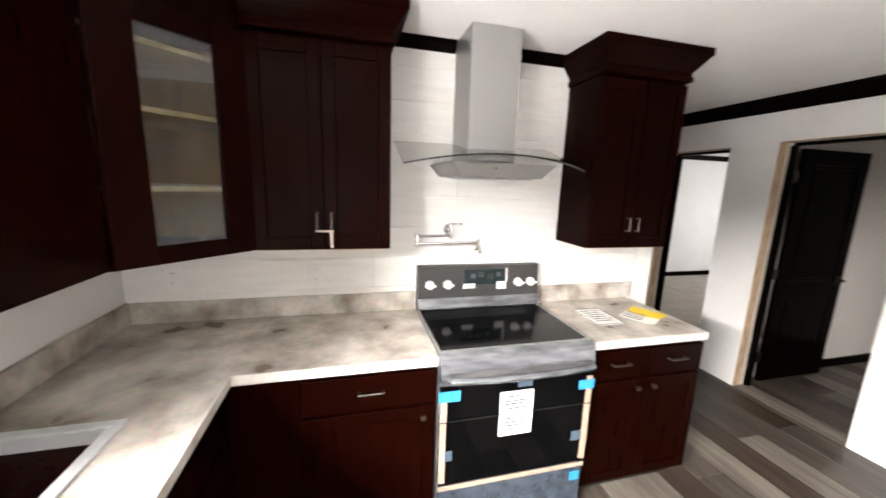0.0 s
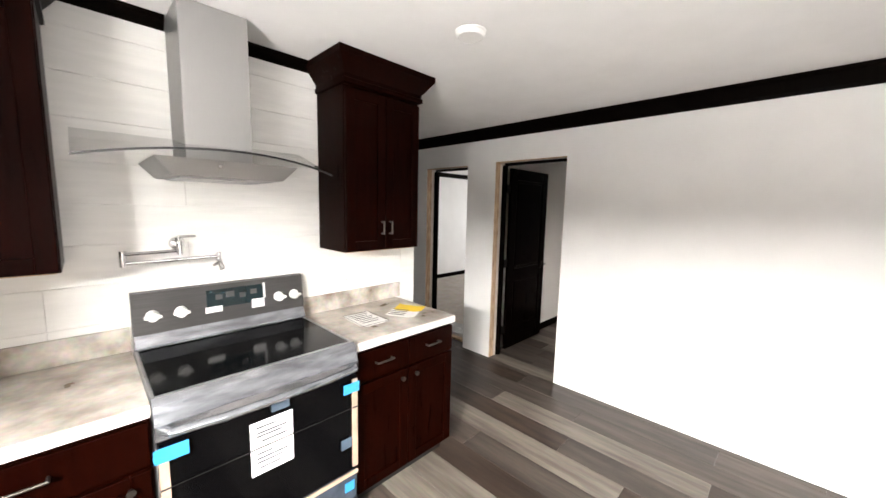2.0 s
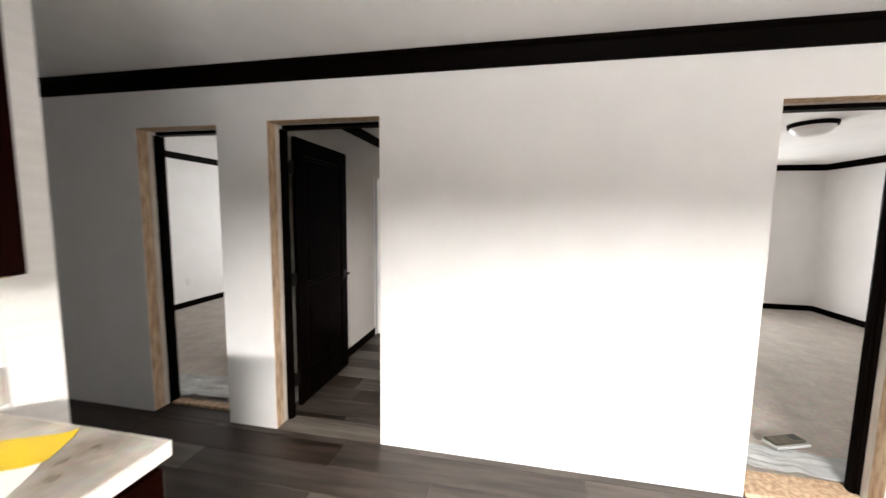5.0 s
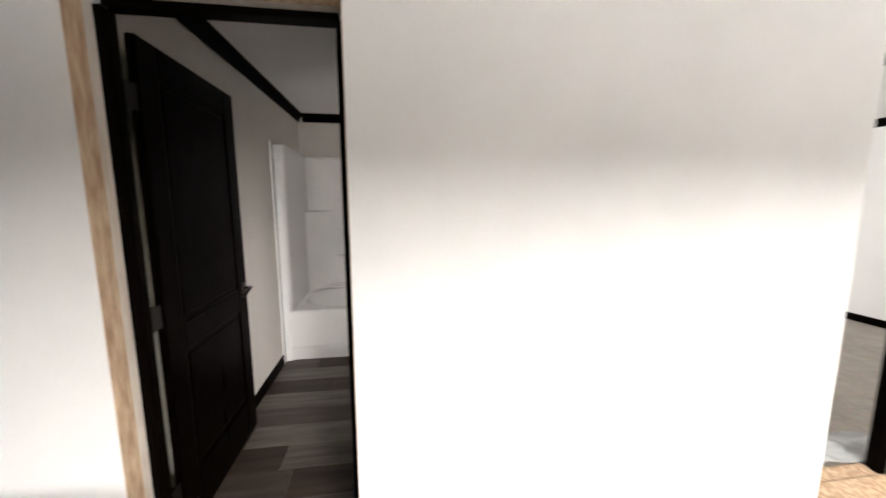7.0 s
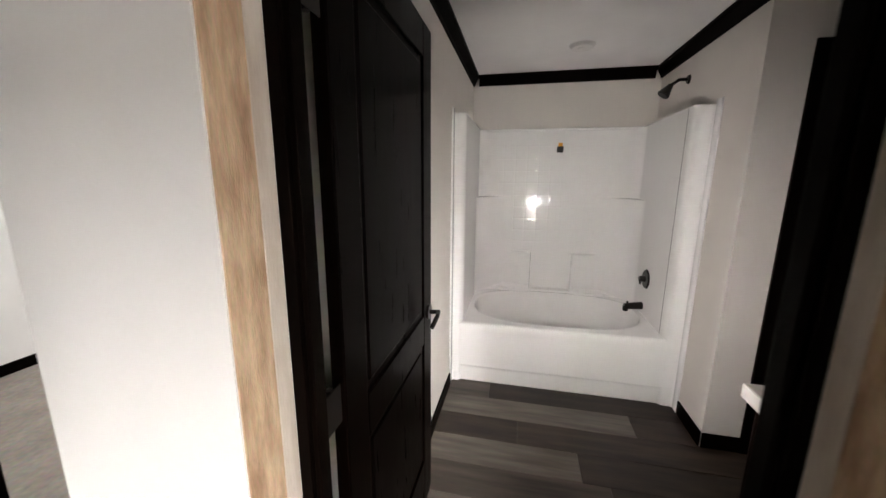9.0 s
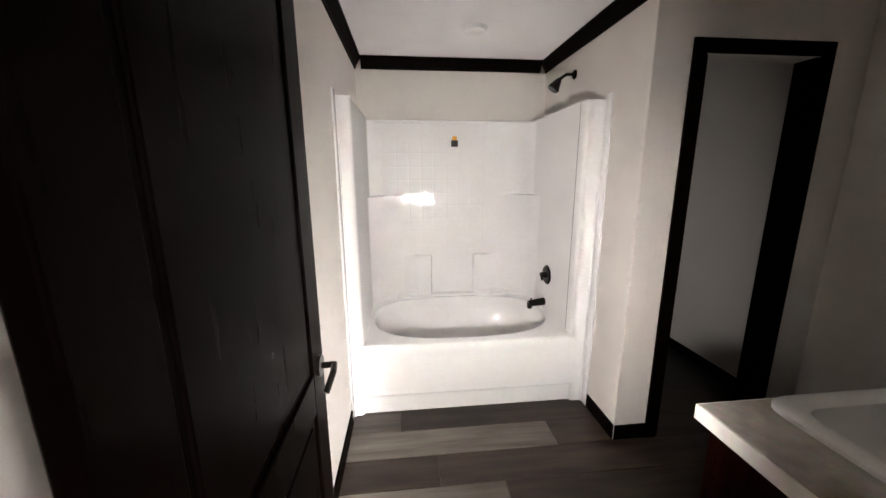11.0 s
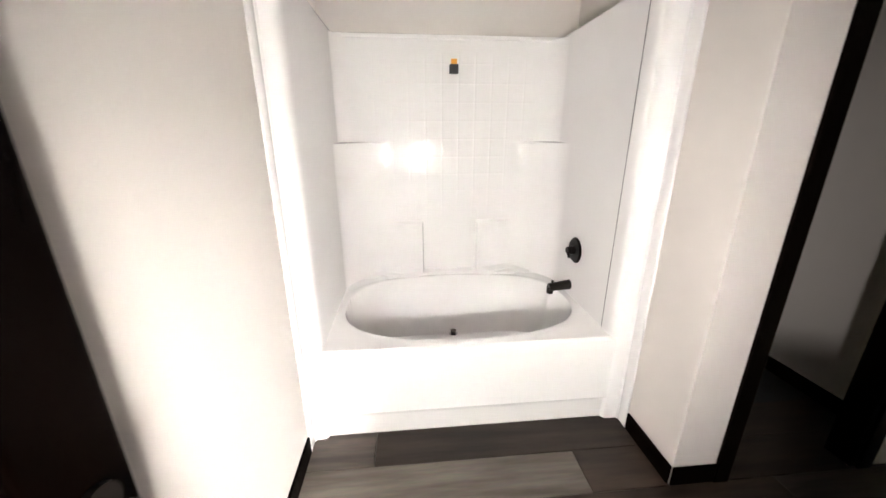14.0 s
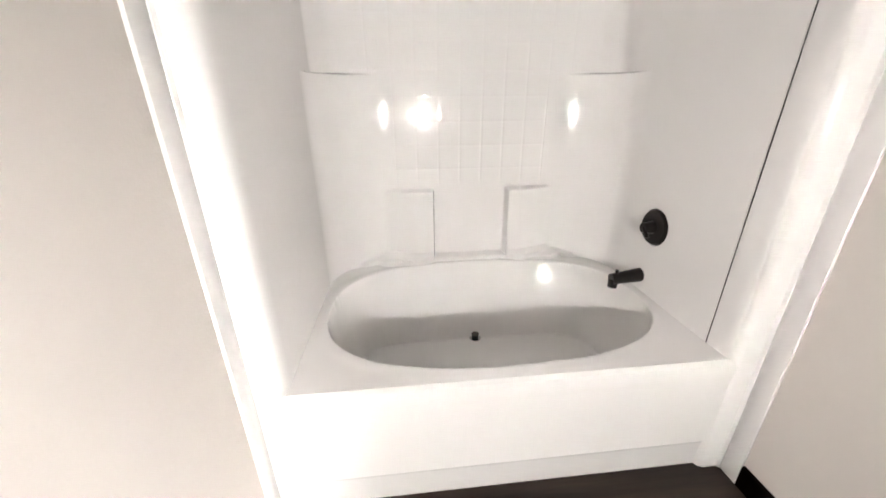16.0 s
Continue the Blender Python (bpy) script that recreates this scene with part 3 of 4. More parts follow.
def on_diagonal(x0, x1, y0, y1, z0, z1, bevel=0.003):
    bm = box(x0, x1, y0, y1, z0, z1, bevel)
    bm.transform(turn)
    return bm


glass_door = part("glass_door", on_diagonal(0.0, 0.115, 0.001, 0.022, 1.35, 2.21), ESPRESSO, corner)
part("stile", on_diagonal(L - 0.12, L, 0.001, 0.022, 1.35, 2.21), ESPRESSO, glass_door)
part("rail", on_diagonal(0.115, L - 0.12, 0.001, 0.022, 1.35, 1.415), ESPRESSO, glass_door)
part("rail", on_diagonal(0.115, L - 0.12, 0.001, 0.022, 2.13, 2.21), ESPRESSO, glass_door)
part("pane", on_diagonal(0.11, L - 0.115, 0.009, 0.013, 1.41, 2.135, 0), GLASS, glass_door, "clear glass pane")

wc = thing("upper_cabinet", "dark espresso wall cabinet on the sink wall", "cabinet", (-4.12, -1.0, 1.345), "kitchen upper cabinets")
part("body", box(WEST + 0.003, -3.975, -1.45, -0.66, 1.345, 2.396, 0.002), ESPRESSO, wc)
for y0, y1 in ((-1.05, -0.665), (-1.445, -1.055)):
    part("cabinet_door", box(-3.974, -3.954, y0, y1, 1.35, 2.22, 0.004), ESPRESSO, wc)

# range
rg = thing("kitchen_range", "stainless electric range still wrapped in film, tape and card strips", "range", (-2.47, -0.33, 0))
part("body", box(RX0, RX1, -0.62, -0.03, 0.02, 0.925, 0.003), STEEL, rg)
part("cooktop", box(RX0 + 0.012, RX1 - 0.012, -0.60, -0.09, 0.926, 0.940, 0.003), BLACKGLASS, rg, "glossy black ceramic glass cooktop")
for x0, x1, y0, y1 in ((RX0 + 0.0005, RX0 + 0.0115, -0.62, -0.09), (RX1 - 0.0115, RX1 - 0.0005, -0.62, -0.09), (RX0 + 0.012, RX1 - 0.012, -0.62, -0.601)):
    part("cooktop_trim", box(x0, x1, y0, y1, 0.926, 0.944, 0.002), STEEL, rg)
part("front_panel", prism([(-0.621, 0.80), (-0.655, 0.805), (-0.660, 0.86), (-0.645, 0.925), (-0.621, 0.944)], "x", RX0, RX1), FILM, rg, "film-wrapped stainless front lip")
hp = [(RX0 + 0.02, -0.655, 0.845), (RX0 + 0.04, -0.695, 0.845), (-2.66, -0.712, 0.845), (-2.47, -0.716, 0.845), (-2.28, -0.712, 0.845), (RX1 - 0.04, -0.695, 0.845), (RX1 - 0.02, -0.655, 0.845)]
part("oven_handle", tube(hp, 0.016, 14), FILM, rg, "film-wrapped curved steel door handle", True)
part("oven_door", box(RX0 + 0.003, RX1 - 0.003, -0.652, -0.621, 0.305, 0.797, 0.004), BLACKGLASS, rg, "black glass oven door")
part("storage_drawer", box(RX0 + 0.003, RX1 - 0.003, -0.650, -0.621, 0.06, 0.282, 0.004), BLUEFILM, rg, "drawer under bluish protective film")
for x in (RX0 + 0.05, RX1 - 0.05):
    for y in (-0.56, -0.1):
        part("foot", rod((x, y, 0), (x, y, 0.022), 0.018), BLACK, rg)
part("backguard", prism([(-0.032, 0.926), (-0.085, 0.926), (-0.082, 0.985), (-0.062, 1.19), (-0.032, 1.193)], "x", RX0 + 0.002, RX1 - 0.002), GUARD, rg, "dark slate control backguard")
part("backguard_trim", prism([(-0.0835, 0.945), (-0.105, 0.945), (-0.104, 0.955), (-0.0835, 1.005)], "x", RX0 + 0.004, RX1 - 0.004), FILM, rg, "film-covered steel strip")


def on_guard(f0, f1, z0, z1, t=0.003):
    """A plate on the sloping face of the backguard."""
    y = lambda z: -0.082 + (z - 0.985) * (0.020 / 0.205)
    x0, x1 = RX0 + f0 * 0.76, RX0 + f1 * 0.76
    return prism([(y(z0), z0), (y(z0) - t, z0), (y(z1) - t, z1), (y(z1), z1)], "x", x0, x1)


part("display", on_guard(0.37, 0.72, 1.075, 1.165), DISPLAY, rg, "dark teal glass display")
for f0, f1, za, zb in ((0.42, 0.46, 1.115, 1.14), (0.48, 0.53, 1.12, 1.15), (0.56, 0.60, 1.11, 1.135), (0.63, 0.67, 1.12, 1.145)):
    part("touch_key", on_guard(f0, f1, za, zb, 0.0036), GUARD, rg)
part("sticker", on_guard(0.36, 0.455, 1.055, 1.083, 0.004), PAPER, rg, "small white sticker")
part("sticker", on_guard(0.635, 0.715, 1.045, 1.09, 0.004), PAPER, rg, "small white sticker")
part("sticker", on_guard(0.712, 0.726, 1.09, 1.17, 0.004), PAPER, rg, "thin white sticker")
for f in (0.094, 0.232, 0.815, 0.925):
    x, y = RX0 + f * 0.76, -0.074
    kb = part("knob", rod((x, y, 1.085), (x, y - 0.028, 1.083), 0.026, 0.021, 20), WHITEP, rg, "white-wrapped control knob", True)
    part("grip", box(x - 0.032, x + 0.032, y - 0.036, y - 0.026, 1.077, 1.092, 0.004), WHITEP, kb)
for s, x in ((1, RX0 + 0.003), (-1, RX1 - 0.031)):
    part("card_strip", box(x, x + 0.028, -0.662, -0.653, 0.325, 0.775, 0.002), CARD, rg, "tan corrugated card edge strip")
    part("strap", box(x - 0.001, x + 0.029, -0.6635, -0.6622, 0.63, 0.637), BLACK, rg)
part("drawer_card", box(RX0 + 0.003, RX1 - 0.003, -0.662, -0.652, 0.284, 0.302, 0.002), CARD, rg, "tan card strip over the drawer")
for x0, x1, z0, z1, y, m in ((-2.862, -2.765, 0.735, 0.785, -0.668, TAPE), (-2.172, -2.09, 0.715, 0.762, -0.668, TAPE), (-2.17, -2.12, 0.215, 0.262, -0.668, TAPE),
                             (-2.825, -2.79, 0.44, 0.49, -0.664, GREYTAPE), (-2.185, -2.13, 0.44, 0.49, -0.664, GREYTAPE), (-2.49, -2.42, 0.765, 0.80, -0.664, GREYTAPE)):
    part("tape", box(x0, x1, y, y + 0.003, z0, z1), m, rg, "torn strip of bright blue tape" if m is TAPE else "pale blue film tape")
note = part("paper_note", boxes([(-2.57, -2.405, -0.657, -0.6535, 0.635, 0.742), (-2.57, -2.405, -0.658, -0.6535, 0.52, 0.630)]), PAPER, rg, "two white instruction sheets taped on")
for z, x0, x1 in ((0.715, -2.55, -2.47), (0.692, -2.55, -2.43), (0.678, -2.55, -2.45), (0.655, -2.53, -2.43), (0.605, -2.55, -2.49), (0.585, -2.55, -2.43), (0.568, -2.55, -2.45), (0.545, -2.54, -2.46)):
    part("print_line", box(x0, x1, -0.6592, -0.6582 if z < 0.63 else -0.6572, z, z + 0.007), INK, note)
part("strap", box(RX0 + 0.03, RX1 - 0.03, -0.6605, -0.6595, 0.631, 0.6335), BLACK, rg, "thin black strap")

# range hood
HX = -2.53
hood = thing("range_hood", "stainless chimney range hood with curved glass canopy", "range hood", (HX, -0.2, 1.69))
part("chimney", boxes([(HX - 0.127, HX + 0.127, -0.285, -0.003, 1.77, 2.396)], 0.004), HOODSTEEL, hood, "brushed steel chimney")
bm = bmesh.new()
lo = [bm.verts.new(p) for p in ((HX - 0.20, -0.44, 1.695), (HX + 0.20, -0.44, 1.695), (HX + 0.20, -0.02, 1.695), (HX - 0.20, -0.02, 1.695))]
hi = [bm.verts.new(p) for p in ((HX - 0.255, -0.475, 1.758), (HX + 0.255, -0.475, 1.758), (HX + 0.255, -0.004, 1.758), (HX - 0.255, -0.004, 1.758))]
for i in range(4):
    bm.faces.new((lo[i], lo[(i + 1) % 4], hi[(i + 1) % 4], hi[i]))
bm.faces.new(lo[::-1])
bm.faces.new(hi)
bmesh.ops.bevel(bm, geom=bm.edges[:], offset=0.004, segments=2, affect="EDGES")
part("fan_housing", bm, HOODSTEEL, hood, "tapered steel fan housing")
part("filter", boxes([(HX - 0.17, HX - 0.005, -0.40, -0.08, 1.688, 1.694), (HX + 0.005, HX + 0.17, -0.40, -0.08, 1.688, 1.694)], 0.002), STEEL, hood)
part("button", rod((HX - 0.05, -0.468, 1.735), (HX - 0.05, -0.473, 1.735), 0.007), CHROME, hood)


def canopy(thick):
    """A pane whose front edge is bowed and arched and whose straight back edge rises to the wall."""
    bm = bmesh.new()
    rows = []
    for k in range(33):
        s = k / 16 - 1
        x, yf, zf, yb, zb = HX + s * 0.455, -0.50 + 0.10 * s * s, 1.792 - 0.052 * s * s, -0.017, 1.872
        rows.append([bm.verts.new(p) for p in ((x, yf, zf), (x, yf, zf + thick), (x, yb, zb + thick), (x, yb, zb))])
    for a, b in zip(rows, rows[1:]):
        for i in range(4):
            bm.faces.new((a[i], a[(i + 1) % 4], b[(i + 1) % 4], b[i]))
    bm.faces.new(rows[0])
    bm.faces.new(rows[-1][::-1])
    return bm


part("glass_canopy", canopy(0.006), SMOKE, hood, "arched clear glass canopy rising to the wall", True).visible_shadow = False
bm = bmesh.new()
rows = []
for k in range(33):
    s = k / 16 - 1
    x, yf, z = HX + s * 0.455, -0.50 + 0.10 * s * s, 1.792 - 0.052 * s * s
    rows.append([bm.verts.new(p) for p in ((x, yf - 0.001, z - 0.001), (x, yf - 0.006, z - 0.001), (x, yf - 0.006, z + 0.007), (x, yf - 0.001, z + 0.007))])
for a, b in zip(rows, rows[1:]):
    for i in range(4):
        bm.faces.new((a[i], a[(i + 1) % 4], b[(i + 1) % 4], b[i]))
part("canopy_edge", bm, BLACK, hood, "dark polished glass edge")

# pot filler
pf = thing("pot_filler", "chrome folding pot filler tap on the range wall", "tap", (-2.66, -0.02, 1.40))
part("wall_plate", rod((-2.665, -0.0135, 1.40), (-2.665, -0.024, 1.40), 0.032, 0.028, 24), CHROME, pf, "", True)
part("valve", tube([(-2.665, -0.024, 1.40), (-2.665, -0.075, 1.40)], 0.015), CHROME, pf, "", True)
part("lever", tube([(-2.665, -0.06, 1.415), (-2.665, -0.06, 1.435), (-2.60, -0.075, 1.437)], 0.006), CHROME, pf, "", True)
part("joint", rod((-2.665, -0.075, 1.355), (-2.665, -0.075, 1.415), 0.012), CHROME, pf, "", True)
part("upper_arm", tube([(-2.665, -0.075, 1.372), (-2.86, -0.11, 1.372)], 0.0075), CHROME, pf, "", True)
part("joint", rod((-2.865, -0.11, 1.32), (-2.865, -0.11, 1.385), 0.011), CHROME, pf, "", True)
part("lower_arm", tube([(-2.865, -0.11, 1.333), (-2.53, -0.16, 1.345)], 0.0075), CHROME, pf, "", True)
part("spout", tube([(-2.53, -0.16, 1.365), (-2.53, -0.16, 1.325), (-2.522, -0.18, 1.285)], 0.011), CHROME, pf, "", True)
part("lever", tube([(-2.53, -0.17, 1.318), (-2.56, -0.20, 1.31)], 0.006), CHROME, pf, "", True)

# papers on the short counter
def sheet(name, label, corners, z, m, cat="paper"):
    e = thing(name, label, cat, (corners[0][0], corners[0][1], z))
    bm = bmesh.new()
    n = 6
    c = [Vector((x, y, 0)) for x, y in corners]
    g = [[None] * (n + 1) for _ in range(n + 1)]
    for i in range(n + 1):
        for j in range(n + 1):
            p = c[0].lerp(c[1], i / n).lerp(c[3].lerp(c[2], i / n), j / n)
            lift = 0.004 * max(0.0, noise.noise(p * 14)) + (0.006 if (i in (0, n) and j in (0, n)) else 0)
            g[i][j] = bm.verts.new((p.x, p.y, z + 0.0012 + lift))
    for i in range(n):
        for j in range(n):
            bm.faces.new((g[i][j], g[i + 1][j], g[i + 1][j + 1], g[i][j + 1]))
    r = bmesh.ops.extrude_face_region(bm, geom=bm.faces[:])
    bmesh.ops.translate(bm, verts=[v for v in r["geom"] if isinstance(v, bmesh.types.BMVert)], vec=(0, 0, -0.001))
    part("sheet", bm, m, e, "", True)
    return e


p1 = sheet("paper_sheet", "crumpled white printed leaflet in clear wrap on the counter", [(-1.92, -0.44), (-1.745, -0.44), (-1.74, -0.21), (-1.91, -0.20)], CT, PAPER)
for k in range(6):
    part("print_line", box(-1.895, -1.79 + 0.02 * (k % 2), -0.40 + 0.03 * k, -0.392 + 0.03 * k, CT + 0.0085, CT + 0.0092), INK, p1)
for a, b in (((-1.92, -0.44), (-1.745, -0.44)), ((-1.745, -0.44), (-1.74, -0.21)), ((-1.74, -0.21), (-1.91, -0.20)), ((-1.91, -0.20), (-1.92, -0.44))):
    part("wrap_edge", rod((*a, CT + 0.007), (*b, CT + 0.007), 0.0014, seg=6), GUARD, p1, "dark folded edge of the clear wrap")
p2 = sheet("paper_sheet", "white printed card with a yellow half lying on the counter", [(-1.695, -0.33), (-1.60, -0.49), (-1.50, -0.43), (-1.59, -0.27)], CT, PAPER)
for k in range(4):
    a = Vector((-1.675 + 0.028 * k, -0.335 + 0.018 * k, 0))
    bm = rod((a.x, a.y, CT + 0.0075), (a.x + 0.055, a.y - 0.09, CT + 0.0075), 0.0022, seg=6)
    part("print_line", bm, INK, p2)
p3 = sheet("yellow_card", "bright yellow folded card attached to the white sheet", [(-1.592, -0.272), (-1.498, -0.432), (-1.39, -0.37), (-1.475, -0.20)], CT + 0.001, YELLOW, "card")

# outlet and recessed can
def wall_outlet(label, x, y, z, axis):
    """A double outlet whose plate faces -x (axis x) or -y (axis y)."""
    e = thing("wall_outlet", label, "outlet", (x, y, z), "power outlets")

    def plate(w, d0, d1, z0, z1, bevel):
        return box(x - d1, x - d0, y - w, y + w, z0, z1, bevel) if axis == "x" else box(x - w, x + w, y - d1, y - d0, z0, z1, bevel)
    op = part("cover_plate", plate(0.036, 0.0005, 0.006, z - 0.058, z + 0.058, 0.002), WHITEP, e)
    for k in (z - 0.025, z + 0.025):
        part("socket", plate(0.017, 0.0055, 0.009, k - 0.015, k + 0.015, 0.003), WHITEP, op)
        for o in (-0.006, 0.006):
            slot = (x - 0.0095, x - 0.0085, y + o - 0.001, y + o + 0.001) if axis == "x" else (x + o - 0.001, x + o + 0.001, y - 0.0095, y - 0.0085)
            part("slot", box(*slot, k - 0.004, k + 0.005), INK, op)
    return e


wall_outlet("white double power outlet low on the white wall", 0, -1.665, 0.43, "x")
wall_outlet("white double outlet on shiplap above the papers", -1.777, -0.013, 1.135, "y")
wall_outlet("white double outlet on shiplap beside the range", -3.40, -0.013, 1.150, "y")
wall_outlet("white double outlet on shiplap near the corner", -4.07, -0.013, 1.155, "y")
wall_outlet("white double outlet low on the bedroom wall", 2.48, 3.45, 0.40, "y")

tag = thing("hanging_tag", "pale paper tag tied across two cabinet pulls", "tag", (-3.30, -0.36, 1.40))
part("band", box(-3.362, -3.285, -0.364, -0.362, 1.432, 1.441), PRIMED, tag)
part("strip", box(-3.302, -3.290, -0.363, -0.3615, 1.362, 1.4315), PRIMED, tag)
can = thing("recessed_light", "small round white surface-mounted ceiling light, switched off", "ceiling light", (-1.66, -0.935, CEIL_Z))
bm = bmesh.new()
prof = [(0.072, CEIL_Z - 0.001), (0.072, CEIL_Z - 0.006), (0.066, CEIL_Z - 0.009), (0.064, CEIL_Z - 0.020), (0.059, CEIL_Z - 0.026), (0.052, CEIL_Z - 0.023)]
rings = [[bm.verts.new((-1.66 + r * math.cos(k * math.tau / 40), -0.935 + r * math.sin(k * math.tau / 40), z)) for k in range(40)] for r, z in prof]
for a, b in zip(rings, rings[1:]):
    for k in range(40):
        bm.faces.new((a[k], a[(k + 1) % 40], b[(k + 1) % 40], b[k]))
part("trim_ring", bm, WHITEP, can, "", True)
part("lens", rod((-1.66, -0.935, CEIL_Z - 0.0245), (-1.66, -0.935, CEIL_Z - 0.001), 0.0535, seg=32), PAPER, can, "frosted white lens")

# ---- bathroom: tub and surround ----
YL, YR = BN - 0.002, -1.308       # outer faces of the tub unit
TF, RIM, STOP = 2.02, 0.46, 1.895
YI0, YI1 = YL - 0.078, YR + 0.098  # inner side walls
YC = (YI0 + YI1) / 2
XB = 2.93


def sm(a, b, v):
    t = min(1.0, max(0.0, (v - a) / (b - a)))
    return t * t * (3 - 2 * t)


tile_y = [YC + 0.1 * (k - 4.5) for k in range(10)]
tile_z = [0.92 + 0.105 * k for k in range(9)]


def back_depth(y, z):
    """How far the back panel stands in front of its flat plane."""
    d = 0.0
    edge = min(YI0 - y, y - YI1)
    # coved corners, fuller below the two corner shelves
    low = 1 - sm(1.316, 1.330, z)
    for wide, deep, share in ((0.10, 0.10, 1.0), (0.30, 0.25, low)):
        if share > 0 and edge < wide:
            d = max(d, share * deep * (1 - math.sqrt(max(0.0, 1 - ((wide - max(edge, 0.0)) / wide) ** 2))))
    # armrests and the niche between them
    u = abs(y - YC)
    ledge = 0.05 * (1 - sm(0.815, 0.83, z)) * sm(0.172, 0.186, u) * (1 - sm(0.25, 0.44, u))
    sill = 0.05 * (1 - sm(0.478, 0.492, z)) * (1 - sm(0.40, 0.5, u))
    arch_z = 0.505 - 0.10 * max(0.0, (u - 0.36) / 0.30) ** 2
    arm = 0.035 * (1 - sm(arch_z - 0.012, arch_z + 0.004, z)) * sm(0.15, 0.25, u)
    d = max(d, ledge, sill) + arm
    # tile joints
    if 0.86 < z < 1.80 and edge > 0.16 and not (z < 1.335 and edge < 0.31):
        fy, fz = ((y - tile_y[0]) / 0.1) % 1.0 - 0.5, ((z - tile_z[0]) / 0.105) % 1.0 - 0.5
        d += 0.0002 * (1 - 4 * fy * fy) * (1 - 4 * fz * fz)
        for joints, at in ((tile_y, y), (tile_z, z)):
            for t in joints:
                if abs(at - t) < 0.008:
                    d -= 0.0005 * (1 + math.cos(math.pi * (at - t) / 0.008))
    return d


def grid_mesh(us, vs, f):
    bm = bmesh.new()
    g = [[bm.verts.new(f(u, v)) for v in vs] for u in us]
    for i in range(len(us) - 1):
        for j in range(len(vs) - 1):
            bm.faces.new((g[i][j], g[i + 1][j], g[i + 1][j + 1], g[i][j + 1]))
    return bm


def lines(a, b, n, extra=()):
    out = {round(a + (b - a) * k / n, 5) for k in range(n + 1)}
    for t in extra:
        for o in (-0.008, -0.006, -0.004, -0.002, 0.0, 0.002, 0.004, 0.006, 0.008):
            if a < t + o < b:
                out.add(round(t + o, 5))
    return sorted(out)


tub = thing("bathtub_surround", "glossy white one-piece acrylic bathtub and shower surround", "bathtub", (2.47, YC, 0))
ys = lines(YI1, YI0, 90, tile_y + [YC - 0.18, YC + 0.18])
ys = sorted(set(ys) | {round(e + o, 5) for o in (0.0007, 0.002, 0.004, 0.007, 0.0105) for e in (YI1,)} | {round(YI0 - o, 5) for o in (0.0007, 0.002, 0.004, 0.007, 0.0105)})
zs = lines(RIM - 0.01, STOP, 90, tile_z + [1.322, 0.822, 0.485])
part("back_panel", grid_mesh(ys, zs, lambda y, z: (XB - back_depth(y, z), y, z)), ACRYLIC, tub, "moulded back panel with tile relief and shelves", True)
part("top_ledge", boxes([(XB - 0.012, BE - 0.001, YI1 - 0.02, YI0 + 0.02, STOP - 0.012, STOP + 0.012)], 0.006), ACRYLIC, tub, "", True)
for yi, yo, s in ((YI0, YL, 1), (YI1, YR, -1)):
    # side panel with a rounded front return and a raised flange
    prof = [(XB + 0.02, yi), (2.13, yi), (2.085, yi), (2.058, yi + s * 0.001), (2.040, yi + s * 0.004), (2.026, yi + s * 0.010), (2.017, yi + s * 0.018),
            (2.012, yi + s * 0.030), (2.012, yo - s * 0.018), (2.004, yo - s * 0.012), (2.003, yo), (XB + 0.02, yo)]
    bm = bmesh.new()
    lo = [bm.verts.new((x, y, 0.0 if x < 2.06 else RIM - 0.02)) for x, y in prof]
    hi = [bm.verts.new((x, y, STOP + 0.002)) for x, y in prof]
    n = len(prof)
    for i in range(n):
        bm.faces.new((lo[i], lo[(i + 1) % n], hi[(i + 1) % n], hi[i]))
    bm.faces.new(hi)
    part("side_panel", bm, ACRYLIC, tub, "smooth side panel with rounded front column", True)
    a, b = sorted((yo - s * 0.009, yo + s * 0.001))
    part("wall_flange", box(1.945, 2.008, a, b, 0.0, STOP + 0.028, 0.003), ACRYLIC, tub, "thin flange lying on the side wall", True)
    a, b = sorted((yi - s * 0.0, yo - s * 0.01))
    part("side_ledge", box(2.06, XB, a, b, STOP - 0.006, STOP + 0.012, 0.005), ACRYLIC, tub, "", True)

BCX, BCY, BAX, BAY = 2.468, YC, 0.385, 0.62


def tub_z(x, y):
    u, v = abs(x - BCX) / BAX, abs(y - BCY) / BAY
    e = (u ** 2.6 + v ** 2.6) ** (1 / 2.6)
    inner = ((abs(x - 2.44) / 0.255) ** 5 + (abs(y - BCY) / 0.55) ** 5) ** 0.2
    d = 0.0
    if e < 1:
        k = (1 - e) / ((1 - e) + 0.66 * max(0.0, inner - 1))
        d = 0.345 * k
    lip = 0.008 * math.exp(-((e - 1.03) / 0.05) ** 2)
    return RIM - d + lip * 0.5


part("basin", grid_mesh(lines(TF + 0.012, XB + 0.0, 170), lines(YI1 - 0.03, YI0 + 0.03, 220), lambda x, y: (x, y, tub_z(x, y))), ACRYLIC, tub, "deep oval tub basin", True)
ap = [(TF + 0.03, 0.0), (TF + 0.012, 0.0), (TF + 0.010, 0.10), (TF + 0.006, 0.118), (TF - 0.004, 0.128), (TF - 0.003, 0.14), (TF - 0.002, 0.38), (TF - 0.004, 0.40),
      (TF - 0.006, 0.435), (TF - 0.001, 0.452), (TF + 0.013, 0.4615), (TF + 0.03, 0.45)]
part("apron", prism(ap, "y", YI1 - 0.06, YI0 + 0.06), ACRYLIC, tub, "white skirted apron with a low moulded line", True)
